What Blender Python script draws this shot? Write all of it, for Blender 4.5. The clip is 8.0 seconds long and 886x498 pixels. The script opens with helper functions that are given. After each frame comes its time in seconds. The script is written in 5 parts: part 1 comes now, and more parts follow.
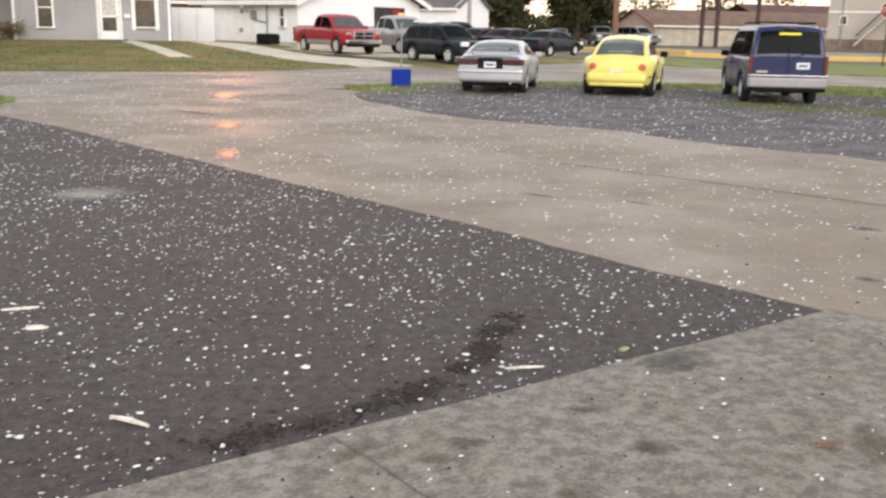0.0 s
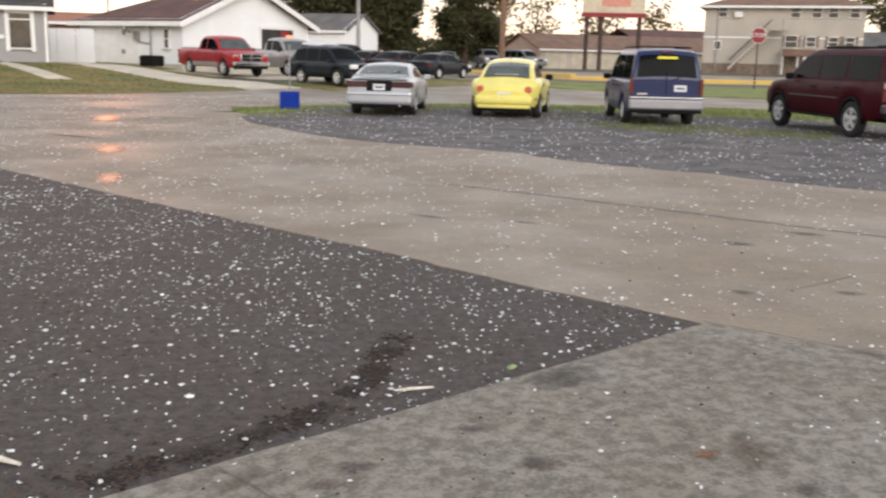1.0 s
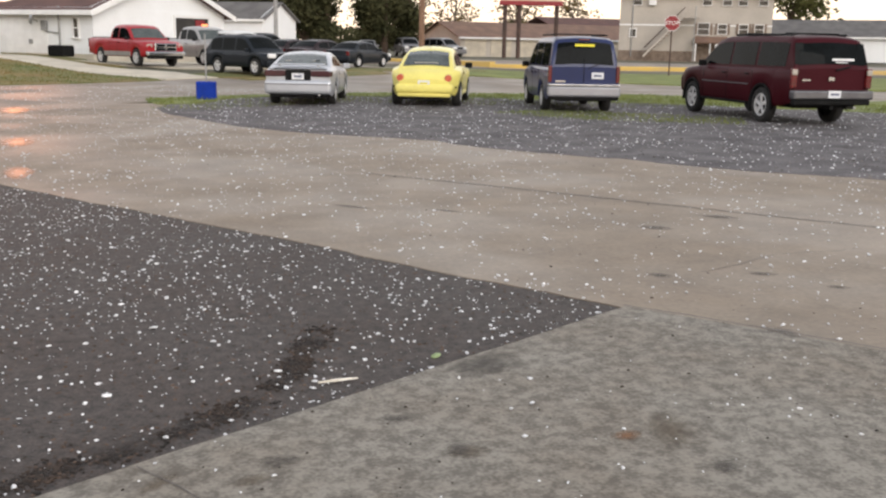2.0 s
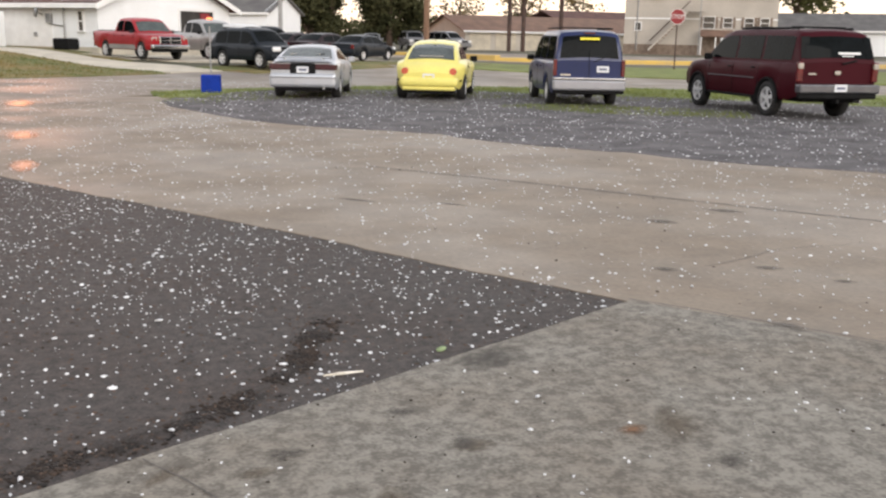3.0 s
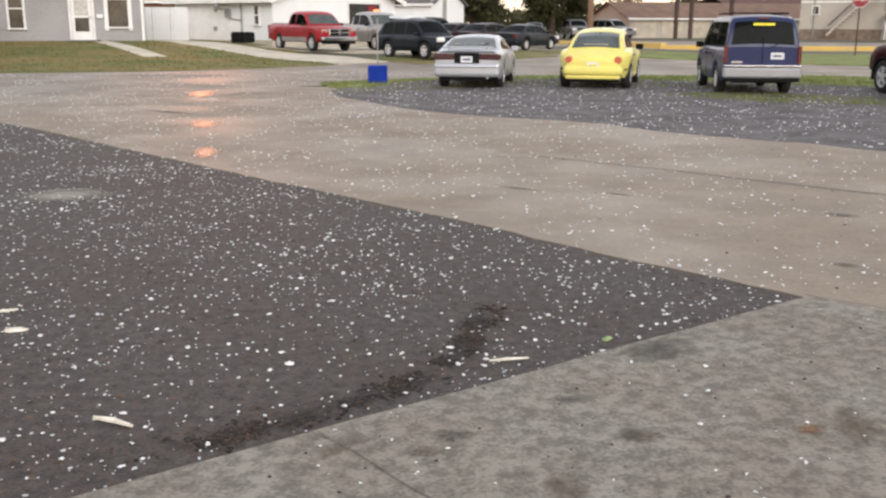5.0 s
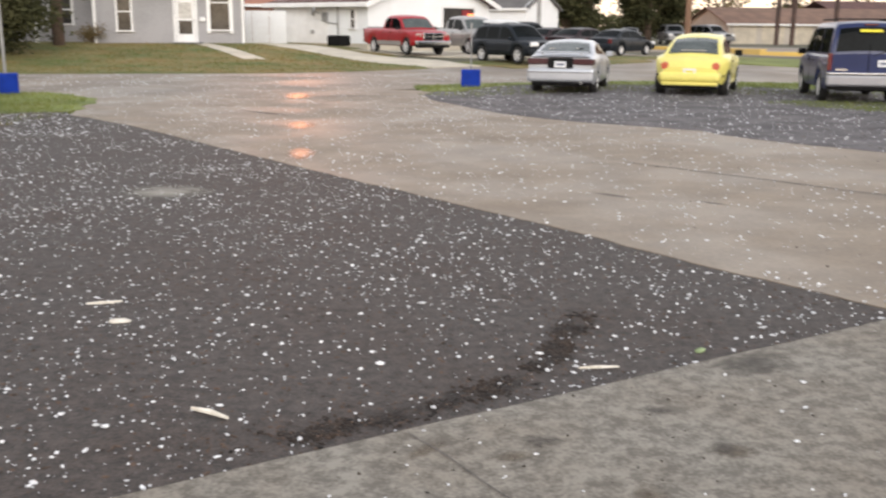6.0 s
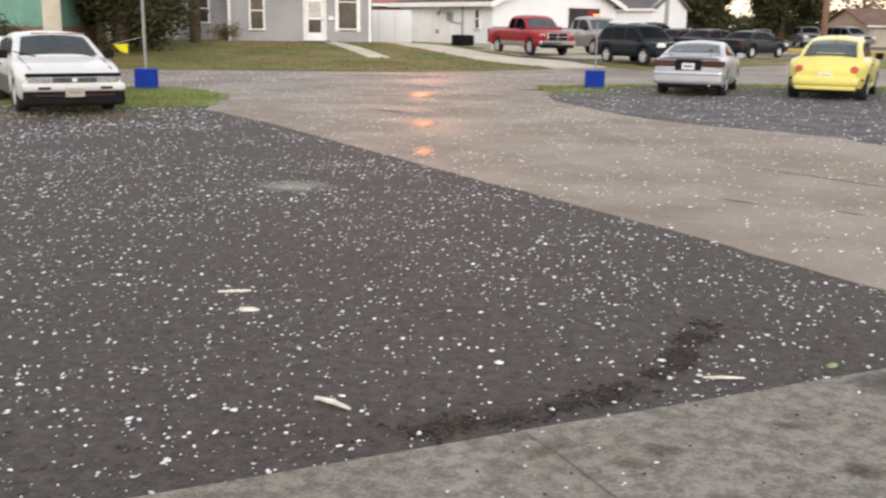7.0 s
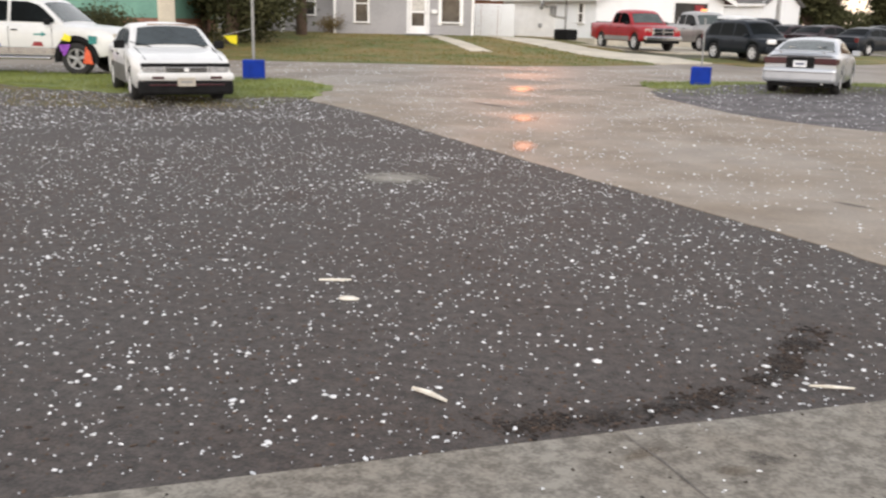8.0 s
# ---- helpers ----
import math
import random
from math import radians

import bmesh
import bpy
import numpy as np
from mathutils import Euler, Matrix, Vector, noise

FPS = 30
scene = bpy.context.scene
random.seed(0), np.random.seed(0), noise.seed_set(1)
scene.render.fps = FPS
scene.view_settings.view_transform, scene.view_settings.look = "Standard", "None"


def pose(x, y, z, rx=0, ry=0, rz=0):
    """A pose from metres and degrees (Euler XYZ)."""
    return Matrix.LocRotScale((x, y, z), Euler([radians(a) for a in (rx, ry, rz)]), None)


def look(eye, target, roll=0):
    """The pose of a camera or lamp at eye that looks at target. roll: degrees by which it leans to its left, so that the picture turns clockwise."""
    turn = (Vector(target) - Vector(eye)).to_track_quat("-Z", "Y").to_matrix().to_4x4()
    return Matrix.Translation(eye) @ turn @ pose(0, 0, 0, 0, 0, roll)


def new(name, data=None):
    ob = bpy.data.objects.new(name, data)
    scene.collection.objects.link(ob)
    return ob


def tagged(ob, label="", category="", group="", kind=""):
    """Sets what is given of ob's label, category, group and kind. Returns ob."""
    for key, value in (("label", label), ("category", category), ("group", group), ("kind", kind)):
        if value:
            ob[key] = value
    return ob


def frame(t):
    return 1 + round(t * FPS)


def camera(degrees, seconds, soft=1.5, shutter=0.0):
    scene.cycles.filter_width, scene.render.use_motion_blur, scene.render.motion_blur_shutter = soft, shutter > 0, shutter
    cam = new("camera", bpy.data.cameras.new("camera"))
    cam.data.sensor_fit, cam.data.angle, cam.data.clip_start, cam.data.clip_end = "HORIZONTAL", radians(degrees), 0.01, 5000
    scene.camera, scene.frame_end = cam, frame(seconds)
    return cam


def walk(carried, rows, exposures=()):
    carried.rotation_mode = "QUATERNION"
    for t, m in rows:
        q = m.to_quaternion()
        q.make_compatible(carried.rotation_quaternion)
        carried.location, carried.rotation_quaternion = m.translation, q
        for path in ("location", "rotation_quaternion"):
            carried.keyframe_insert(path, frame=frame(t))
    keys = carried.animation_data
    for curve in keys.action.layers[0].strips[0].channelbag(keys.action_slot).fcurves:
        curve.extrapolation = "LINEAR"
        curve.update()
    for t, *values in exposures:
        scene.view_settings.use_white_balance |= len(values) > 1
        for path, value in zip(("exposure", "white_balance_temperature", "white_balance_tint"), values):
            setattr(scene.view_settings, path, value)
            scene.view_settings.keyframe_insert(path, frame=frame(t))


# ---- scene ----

cam = camera(50.1, 8.0, soft=2.3, shutter=0.5)
# seconds, eye x, y, z, yaw, pitch, roll
PATH = [
    (0.0, 0.007, 0.003, 1.605, 0.0, -13.12, -0.98),
    (0.5, 0.017, 0.006, 1.610, -2.82, -12.05, -1.43),
    (1.0, 0.041, 0.006, 1.604, -6.51, -11.68, -1.25),
    (1.5, 0.052, 0.008, 1.606, -10.05, -11.85, -0.96),
    (1.7, 0.053, 0.010, 1.606, -11.07, -11.99, -0.93),
    (2.8, 0.050, 0.020, 1.601, -11.36, -12.80, -1.12),
    (3.0, 0.048, 0.021, 1.601, -10.98, -12.64, -1.07),
    (3.5, 0.041, 0.012, 1.597, -9.68, -12.24, -0.93),
    (4.0, 0.024, 0.004, 1.595, -7.18, -12.52, -0.74),
    (4.5, 0.010, 0.011, 1.589, -3.75, -13.07, -0.33),
    (5.8, -0.025, -0.007, 1.594, 2.44, -13.44, -0.40),
    (6.0, -0.028, -0.007, 1.593, 4.04, -13.13, -0.48),
    (6.5, -0.043, -0.018, 1.594, 7.78, -12.85, -0.57),
    (7.0, -0.062, -0.021, 1.594, 11.30, -13.22, -0.82),
    (7.5, -0.078, -0.020, 1.591, 14.35, -13.71, -1.21),
    (8.0, -0.088, -0.024, 1.593, 17.30, -13.68, -1.23),
]
walk(cam, [(t, pose(x, y, z, 90 + pitch, roll, yaw)) for t, x, y, z, yaw, pitch, roll in PATH],
     exposures=[(0.0, 0.16), (0.5, 0.04), (1.5, -0.06), (2.8, 0.04), (3.0, 0.06), (3.5, -0.03), (4.0, -0.06), (4.5, 0.05), (5.0, 0.06), (6.0, 0.14), (6.5, 0.04), (7.5, 0.10), (8.0, 0.15)])

# ---- sky and light: a dull evening with a bright warm horizon ----
world = bpy.data.worlds.new("evening_sky")
scene.world = world
world.use_nodes = True
wn, wl = world.node_tree.nodes, world.node_tree.links
wn.clear()
sky = wn.new("ShaderNodeTexSky")
sky.sky_type, sky.sun_disc = "NISHITA", False
sky.sun_elevation, sky.sun_rotation = radians(24), radians(164)
sky_bg, cloud_bg = wn.new("ShaderNodeBackground"), wn.new("ShaderNodeBackground")
sky_bg.inputs[1].default_value = 0.05
# an even cloud cover that grows brighter and warmer towards the horizon all round
where, parts, rise = wn.new("ShaderNodeTexCoord"), wn.new("ShaderNodeSeparateXYZ"), wn.new("ShaderNodeMapRange")
rise.inputs[1].default_value, rise.inputs[2].default_value = 0.0, 1.0
tone = wn.new("ShaderNodeValToRGB")
for at, colour in ((0.0, (1.45, 1.08, 0.80, 1)), (0.10, (1.55, 1.30, 1.10, 1)), (0.28, (1.42, 1.36, 1.32, 1)), (0.75, (0.66, 0.66, 0.68, 1))):
    stop = tone.color_ramp.elements[0] if at == 0 else tone.color_ramp.elements.new(at)
    stop.color = colour
tone.color_ramp.elements[-1].color = (0.66, 0.66, 0.68, 1)
wl.new(where.outputs["Generated"], parts.inputs[0])
wl.new(parts.outputs[2], rise.inputs[0])
wl.new(rise.outputs[0], tone.inputs[0])
wl.new(tone.outputs[0], cloud_bg.inputs[0])
sky_sum, sky_out = wn.new("ShaderNodeAddShader"), wn.new("ShaderNodeOutputWorld")
wl.new(sky.outputs[0], sky_bg.inputs[0])
wl.new(sky_bg.outputs[0], sky_sum.inputs[0])
wl.new(cloud_bg.outputs[0], sky_sum.inputs[1])
wl.new(sky_sum.outputs[0], sky_out.inputs[0])
sun = new("sun", bpy.data.lights.new("sun", "SUN"))
sun.data.energy, sun.data.angle, sun.data.color = 1.35, radians(40), (1.0, 0.94, 0.885)
sun.matrix_world = look((27.6, -96, 44.5), (0, 0, 0))


# ---- materials ----
def mat(name, base, rough=0.6, dark=None, scale=4.0, fine=60.0, amount=0.5, bump=0.15, metal=0.0, coat=0.0, dist=0.01, wet=None, gloss=0.5, stretch=(1, 1, 1), tint=None, rugged=0.5):
    """A principled surface whose colour wanders between base and dark at two scales, with fine relief."""
    m = bpy.data.materials.new(name)
    m.use_nodes = True
    n, l = m.node_tree.nodes, m.node_tree.links
    b = n["Principled BSDF"]
    dark = dark or tuple(c * 0.7 for c in base)
    tc, mp = n.new("ShaderNodeTexCoord"), n.new("ShaderNodeMapping")
    mp.inputs["Scale"].default_value = stretch
    l.new(tc.outputs["Object"], mp.inputs[0])
    big, small = n.new("ShaderNodeTexNoise"), n.new("ShaderNodeTexNoise")
    big.inputs["Scale"].default_value, big.inputs["Detail"].default_value = scale, 5
    big.inputs["Roughness"].default_value = rugged
    small.inputs["Scale"].default_value, small.inputs["Detail"].default_value = fine, 4
    for t in (big, small):
        l.new(mp.outputs[0], t.inputs["Vector"])
    add = n.new("ShaderNodeMath")
    add.operation = "MULTIPLY_ADD"
    l.new(small.outputs[0], add.inputs[0])
    add.inputs[1].default_value = 0.6
    l.new(big.outputs[0], add.inputs[2])
    ramp = n.new("ShaderNodeMapRange")
    ramp.inputs[1].default_value, ramp.inputs[2].default_value = 0.8 - 0.17 * amount, 0.8 + 0.17 * amount
    l.new(add.outputs[0], ramp.inputs[0])
    mix = n.new("ShaderNodeMix")
    mix.data_type = "RGBA"
    mix.inputs[6].default_value, mix.inputs[7].default_value = (*dark, 1), (*base, 1)
    l.new(ramp.outputs[0], mix.inputs[0])
    colour = mix.outputs[2]
    if tint:
        wide, share, blend = n.new("ShaderNodeTexNoise"), n.new("ShaderNodeMapRange"), n.new("ShaderNodeMix")
        wide.inputs["Scale"].default_value, wide.inputs["Detail"].default_value, wide.inputs["Roughness"].default_value = 1.1, 6, 0.65
        l.new(tc.outputs["Object"], wide.inputs["Vector"])
        share.inputs[1].default_value, share.inputs[2].default_value, share.inputs[4].default_value = 0.42, 0.68, 0.75
        l.new(wide.outputs[0], share.inputs[0])
        blend.data_type, blend.blend_type = "RGBA", "MULTIPLY"
        l.new(share.outputs[0], blend.inputs[0])
        l.new(mix.outputs[2], blend.inputs[6])
        blend.inputs[7].default_value = (*tint, 1)
        colour = blend.outputs[2]
    l.new(colour, b.inputs["Base Color"])
    b.inputs["Roughness"].default_value, b.inputs["Metallic"].default_value = rough, metal
    b.inputs["Coat Weight"].default_value, b.inputs["Specular IOR Level"].default_value = coat, gloss
    b.inputs["Coat Roughness"].default_value = 0.06
    if wet is not None:
        pud, pr = n.new("ShaderNodeTexNoise"), n.new("ShaderNodeMapRange")
        pud.inputs["Scale"].default_value, pud.inputs["Detail"].default_value = 0.45, 3
        l.new(tc.outputs["Object"], pud.inputs["Vector"])
        pr.inputs[1].default_value, pr.inputs[2].default_value = 0.42, 0.6
        pr.inputs[3].default_value, pr.inputs[4].default_value = wet, rough
        l.new(pud.outputs[0], pr.inputs[0])
        l.new(pr.outputs[0], b.inputs["Roughness"])
    if bump:
        bp = n.new("ShaderNodeBump")
        bp.inputs["Strength"].default_value, bp.inputs["Distance"].default_value = bump, dist
        l.new(small.outputs[0], bp.inputs["Height"])
        l.new(bp.outputs[0], b.inputs["Normal"])
    return m


def glow(name, colour, strength):
    m = bpy.data.materials.new(name)
    m.use_nodes = True
    b = m.node_tree.nodes["Principled BSDF"]
    b.inputs["Base Color"].default_value = (*colour, 1)
    b.inputs["Emission Color"].default_value = (*colour, 1)
    b.inputs["Emission Strength"].default_value = strength
    return m


def soft(name, base, most):
    """A stain that thins out towards its rim, on a mesh of unit radius."""
    m = mat(name, base, 0.7, tuple(c * 0.6 for c in base), 3, 14, 0.9, 0.1)
    n, l = m.node_tree.nodes, m.node_tree.links
    tc, ln, ns, ad, mr = (n.new("ShaderNode" + k) for k in ("TexCoord", "VectorMath", "TexNoise", "Math", "MapRange"))
    ln.operation, ad.operation = "LENGTH", "MULTIPLY_ADD"
    l.new(tc.outputs["Object"], ln.inputs[0])
    ns.inputs["Scale"].default_value, ns.inputs["Detail"].default_value = 3.5, 6
    l.new(tc.outputs["Object"], ns.inputs["Vector"])
    l.new(ns.outputs[0], ad.inputs[0])
    ad.inputs[1].default_value = 1.1
    l.new(ln.outputs["Value"], ad.inputs[2])
    mr.inputs[1].default_value, mr.inputs[2].default_value, mr.inputs[3].default_value, mr.inputs[4].default_value = 0.75, 1.35, most, 0.0
    l.new(ad.outputs[0], mr.inputs[0])
    l.new(mr.outputs[0], n["Principled BSDF"].inputs["Alpha"])
    return m


def paint(name, base, rough=0.3, metal=0.0):
    return mat(name, base, rough, tuple(c * 0.86 for c in base), 1.2, 25, 0.8, 0.02, metal, 0.3, 0.002, gloss=0.3)


M = dict(
    asphalt=mat("dark_asphalt", (0.083, 0.069, 0.062), 0.76, (0.023, 0.0192, 0.0178), 14.0, 70, 0.95, 0.7, dist=0.010, tint=(0.80, 0.66, 0.58), rugged=0.72),
    gravel=mat("grey_gravel", (0.138, 0.127, 0.131), 0.85, (0.058, 0.053, 0.056), 1.5, 30, 0.9, 0.8, dist=0.02),
    road=mat("worn_tan_road", (0.285, 0.232, 0.178), 0.8, (0.205, 0.170, 0.134), 1.4, 26, 1.0, 0.3, wet=0.54, tint=(0.86, 0.82, 0.78), rugged=0.65),
    street=mat("worn_grey_street", (0.275, 0.230, 0.185), 0.8, (0.195, 0.165, 0.135), 0.4, 40, 0.9, 0.2, wet=0.54),
    concrete=mat("mottled_concrete", (0.276, 0.256, 0.219), 0.85, (0.136, 0.123, 0.104), 13.0, 60, 0.76, 0.6, dist=0.006, tint=(0.80, 0.73, 0.67), rugged=0.62),
    pale=mat("pale_concrete", (0.62, 0.56, 0.45), 0.8, (0.48, 0.43, 0.35), 1.2, 30, 0.8, 0.2),
    soft_stain=soft("soft_dark_stain", (0.095, 0.083, 0.073), 0.55),
    soft_tan=soft("soft_tan_dirt", (0.155, 0.115, 0.075), 0.5),
    soft_rust=soft("soft_rust_stain", (0.26, 0.13, 0.06), 0.75),
    soft_pale=soft("soft_pale_patch", (0.30, 0.28, 0.24), 0.95),
    soft_brown=soft("soft_brown_dirt", (0.022, 0.016, 0.012), 0.7),
    puddle=soft("thin_rain_water", (0.17, 0.135, 0.105), 0.8),
    stain=mat("dark_stain", (0.10, 0.09, 0.08), 0.6, (0.05, 0.045, 0.04), 8, 60, 0.9, 0.2),
    rust=mat("rust_stain", (0.30, 0.17, 0.09), 0.7, (0.2, 0.12, 0.07), 9, 60, 0.9, 0.2),
    pale_grit=mat("pale_grey_grit", (0.22, 0.20, 0.19), 0.85, (0.08, 0.073, 0.072), 6, 40, 0.9, 0.4),
    pale_leaf=mat("pale_green_leaf", (0.30, 0.38, 0.20), 0.8, (0.2, 0.27, 0.13), 20, 60, 0.9, 0.2),
    soil=mat("earth_ground", (0.12, 0.11, 0.07), 0.9, (0.07, 0.07, 0.04), 0.3, 8, 0.9, 0.4),
    lawn=mat("dry_green_lawn", (0.225, 0.175, 0.066), 0.95, (0.095, 0.125, 0.030), 0.35, 5, 0.8, 0.7, dist=0.04, stretch=(0.6, 1.3, 1), tint=(0.92, 0.70, 0.60), rugged=0.7),
    grass=mat("fresh_grass", (0.20, 0.235, 0.060), 0.9, (0.115, 0.150, 0.035), 0.8, 14, 1.0, 0.6, dist=0.03, tint=(1.0, 0.84, 0.8)),
    yellow_kerb=mat("yellow_kerb_paint", (0.62, 0.42, 0.10), 0.7, (0.5, 0.36, 0.14), 0.8, 20, 0.8, 0.1),
    ice=mat("hail_ice", (0.84, 0.85, 0.87), 0.4, (0.50, 0.51, 0.53), 45, 120, 0.8, 0.1),
    scrap=mat("brown_leaf_scrap", (0.13, 0.082, 0.056), 0.9, (0.030, 0.021, 0.016), 14, 60, 0.9, 0.3),
    stick=mat("pale_bare_wood", (0.80, 0.76, 0.68), 0.8, (0.6, 0.55, 0.46), 12, 90, 0.8, 0.3),
    litter=mat("dead_leaf_litter", (0.042, 0.026, 0.017), 0.9, (0.010, 0.008, 0.007), 12, 60, 0.9, 0.5),
    white_siding=mat("white_siding", (0.86, 0.875, 0.89), 0.6, (0.80, 0.81, 0.82), 0.6, 12, 0.8, 0.08),
    grey_siding=mat("grey_siding", (0.36, 0.35, 0.36), 0.65, (0.30, 0.295, 0.30), 0.6, 12, 0.8, 0.08),
    trim=mat("white_trim", (0.86, 0.855, 0.85), 0.5, (0.78, 0.775, 0.77), 2, 20, 0.8, 0.05),
    beige=mat("beige_stucco", (0.50, 0.455, 0.40), 0.8, (0.42, 0.38, 0.335), 0.5, 9, 0.8, 0.2),
    green_siding=mat("teal_siding", (0.16, 0.33, 0.26), 0.7, (0.12, 0.26, 0.21), 0.8, 14, 0.8, 0.1),
    brick=mat("red_brick", (0.30, 0.15, 0.10), 0.85, (0.2, 0.10, 0.07), 5, 40, 0.9, 0.3),
    brown_roof=mat("brown_shingle", (0.13, 0.065, 0.055), 0.9, (0.085, 0.045, 0.04), 1, 18, 0.9, 0.5, dist=0.03),
    tan_roof=mat("tan_shingle", (0.23, 0.14, 0.10), 0.9, (0.16, 0.10, 0.075), 1, 12, 0.9, 0.4, dist=0.03),
    grey_roof=mat("grey_shingle", (0.15, 0.145, 0.14), 0.9, (0.10, 0.095, 0.095), 1, 14, 0.9, 0.4, dist=0.03),
    dark_roof=mat("charcoal_shingle", (0.06, 0.055, 0.055), 0.9, (0.035, 0.033, 0.033), 1, 14, 0.9, 0.4, dist=0.03),
    red_tin=mat("red_brown_tin_roof", (0.36, 0.16, 0.10), 0.7, (0.28, 0.12, 0.08), 1, 14, 0.8, 0.1),
    bark=mat("tree_bark", (0.10, 0.065, 0.045), 0.95, (0.05, 0.035, 0.025), 2, 14, 0.9, 0.8, dist=0.03, stretch=(3, 3, 0.6)),
    pole_wood=mat("weathered_pole_wood", (0.26, 0.155, 0.10), 0.9, (0.17, 0.10, 0.065), 1.5, 20, 0.9, 0.5, stretch=(4, 4, 0.5)),
    leaf=mat("tree_leaf", (0.078, 0.076, 0.036), 0.9, (0.040, 0.044, 0.021), 0.5, 3, 0.9, 0, gloss=0.1),
    leaf_green=mat("olive_leaf", (0.115, 0.115, 0.040), 0.9, (0.055, 0.06, 0.022), 0.5, 3, 0.9, 0, gloss=0.1),
    # warm, lighter base stands in for low sun shining through the leaves
    leaf_warm=mat("backlight_tinted_leaf", (0.24, 0.165, 0.065), 0.8, (0.09, 0.07, 0.028), 0.5, 3, 0.9, 0),
    steel=mat("galvanised_steel", (0.36, 0.36, 0.36), 0.5, (0.27, 0.27, 0.27), 3, 40, 0.8, 0.1, metal=0.6),
    rusty=mat("dark_rusted_steel", (0.085, 0.05, 0.04), 0.8, (0.05, 0.032, 0.028), 2, 30, 0.9, 0.2),
    blue_block=mat("blue_painted_concrete", (0.004, 0.034, 0.32), 0.7, (0.004, 0.026, 0.24), 4, 40, 0.8, 0.2, gloss=0.2),
    yellow_cloth=mat("yellow_cloth", (0.85, 0.72, 0.02), 0.8, (0.7, 0.6, 0.02), 6, 50, 0.8, 0.1),
    black=mat("black_plastic", (0.014, 0.014, 0.015), 0.8, (0.009, 0.009, 0.009), 6, 80, 0.8, 0.1, gloss=0.12),
    rubber=mat("tyre_rubber", (0.022, 0.021, 0.021), 0.85, (0.014, 0.014, 0.014), 8, 90, 0.8, 0.2),
    alloy=mat("alloy_rim", (0.78, 0.78, 0.79), 0.3, (0.66, 0.66, 0.66), 6, 60, 0.8, 0.02, metal=0.35),
    chrome=mat("chrome", (0.50, 0.50, 0.51), 0.25, (0.42, 0.42, 0.43), 4, 60, 0.8, 0.01, metal=1.0),
    dull_chrome=mat("dull_chrome", (0.15, 0.15, 0.16), 0.4, (0.11, 0.11, 0.12), 4, 60, 0.8, 0.01, metal=0.8),
    lens_pink=mat("faded_red_lens", (0.62, 0.13, 0.07), 0.3, (0.5, 0.09, 0.05), 10, 80, 0.8, 0.05, coat=0.4),
    lens_wine=mat("wine_red_lens", (0.055, 0.006, 0.011), 0.3, (0.036, 0.005, 0.008), 10, 80, 0.8, 0.05, coat=0.4),
    lens_smoke=mat("cloudy_lens", (0.36, 0.36, 0.36), 0.2, (0.22, 0.22, 0.22), 14, 80, 0.8, 0.05, coat=0.5),
    bumper_grey=mat("grey_bumper", (0.33, 0.33, 0.35), 0.4, (0.29, 0.29, 0.31), 3, 40, 0.8, 0.02, metal=0.3),
    plate_tan=mat("dirty_plate", (0.46, 0.42, 0.36), 0.6, (0.36, 0.33, 0.28), 12, 60, 0.8, 0.02),
    side_grey=mat("dark_grey_side_paint", (0.10, 0.098, 0.095), 0.5, (0.07, 0.068, 0.066), 3, 40, 0.8, 0.03),
    teal=mat("teal_film", (0.03, 0.24, 0.22), 0.5, (0.02, 0.17, 0.16), 5, 30, 0.8, 0.1),
    stone=mat("brown_stone", (0.26, 0.20, 0.155), 0.9, (0.16, 0.12, 0.095), 2.5, 20, 0.9, 0.4, dist=0.02),
    glass=mat("tinted_glass", (0.007, 0.009, 0.010), 0.03, (0.004, 0.005, 0.005), 1, 9, 0.8, 0, gloss=0.05),
    # screens: base lightened to stand in for reflected sky and the interior behind
    screen_glass=mat("sloped_glass", (0.085, 0.100, 0.098), 0.1, (0.045, 0.055, 0.054), 1.5, 9, 0.8, 0, gloss=0.45),
    mid_glass=mat("grey_windscreen", (0.035, 0.046, 0.050), 0.06, (0.02, 0.027, 0.03), 1.5, 9, 0.8, 0, gloss=0.4),
    clear_glass=mat("window_glass", (0.07, 0.065, 0.06), 0.1, (0.03, 0.028, 0.027), 1.5, 9, 0.8, 0),
    taillight=mat("red_lens", (0.14, 0.008, 0.010), 0.25, (0.08, 0.006, 0.007), 10, 80, 0.8, 0.05, coat=0.5),
    headlight=mat("clear_lens", (0.55, 0.55, 0.54), 0.15, (0.35, 0.35, 0.35), 10, 80, 0.8, 0.05, coat=0.6),
    plate=mat("number_plate", (0.75, 0.76, 0.78), 0.4, (0.62, 0.64, 0.68), 12, 60, 0.8, 0.02),
    ink=mat("dull_ink", (0.16, 0.18, 0.26), 0.6, (0.1, 0.11, 0.16), 12, 60, 0.8, 0.02),
    yellow_ink=mat("yellow_ink", (0.85, 0.75, 0.03), 0.6, (0.7, 0.6, 0.03), 12, 60, 0.8, 0.02),
    sign_red=mat("sign_red", (0.28, 0.018, 0.026), 0.55, (0.21, 0.014, 0.02), 4, 40, 0.8, 0.02),
    sign_white=mat("sign_white", (0.8, 0.8, 0.8), 0.45, (0.7, 0.7, 0.7), 4, 40, 0.8, 0.02),
    poster=mat("faded_poster", (0.62, 0.30, 0.24), 0.6, (0.55, 0.20, 0.16), 0.5, 4, 0.9, 0.02),
    poster_pale=mat("faded_poster_pale", (0.62, 0.55, 0.42), 0.6, (0.5, 0.42, 0.3), 0.5, 4, 0.9, 0.02),
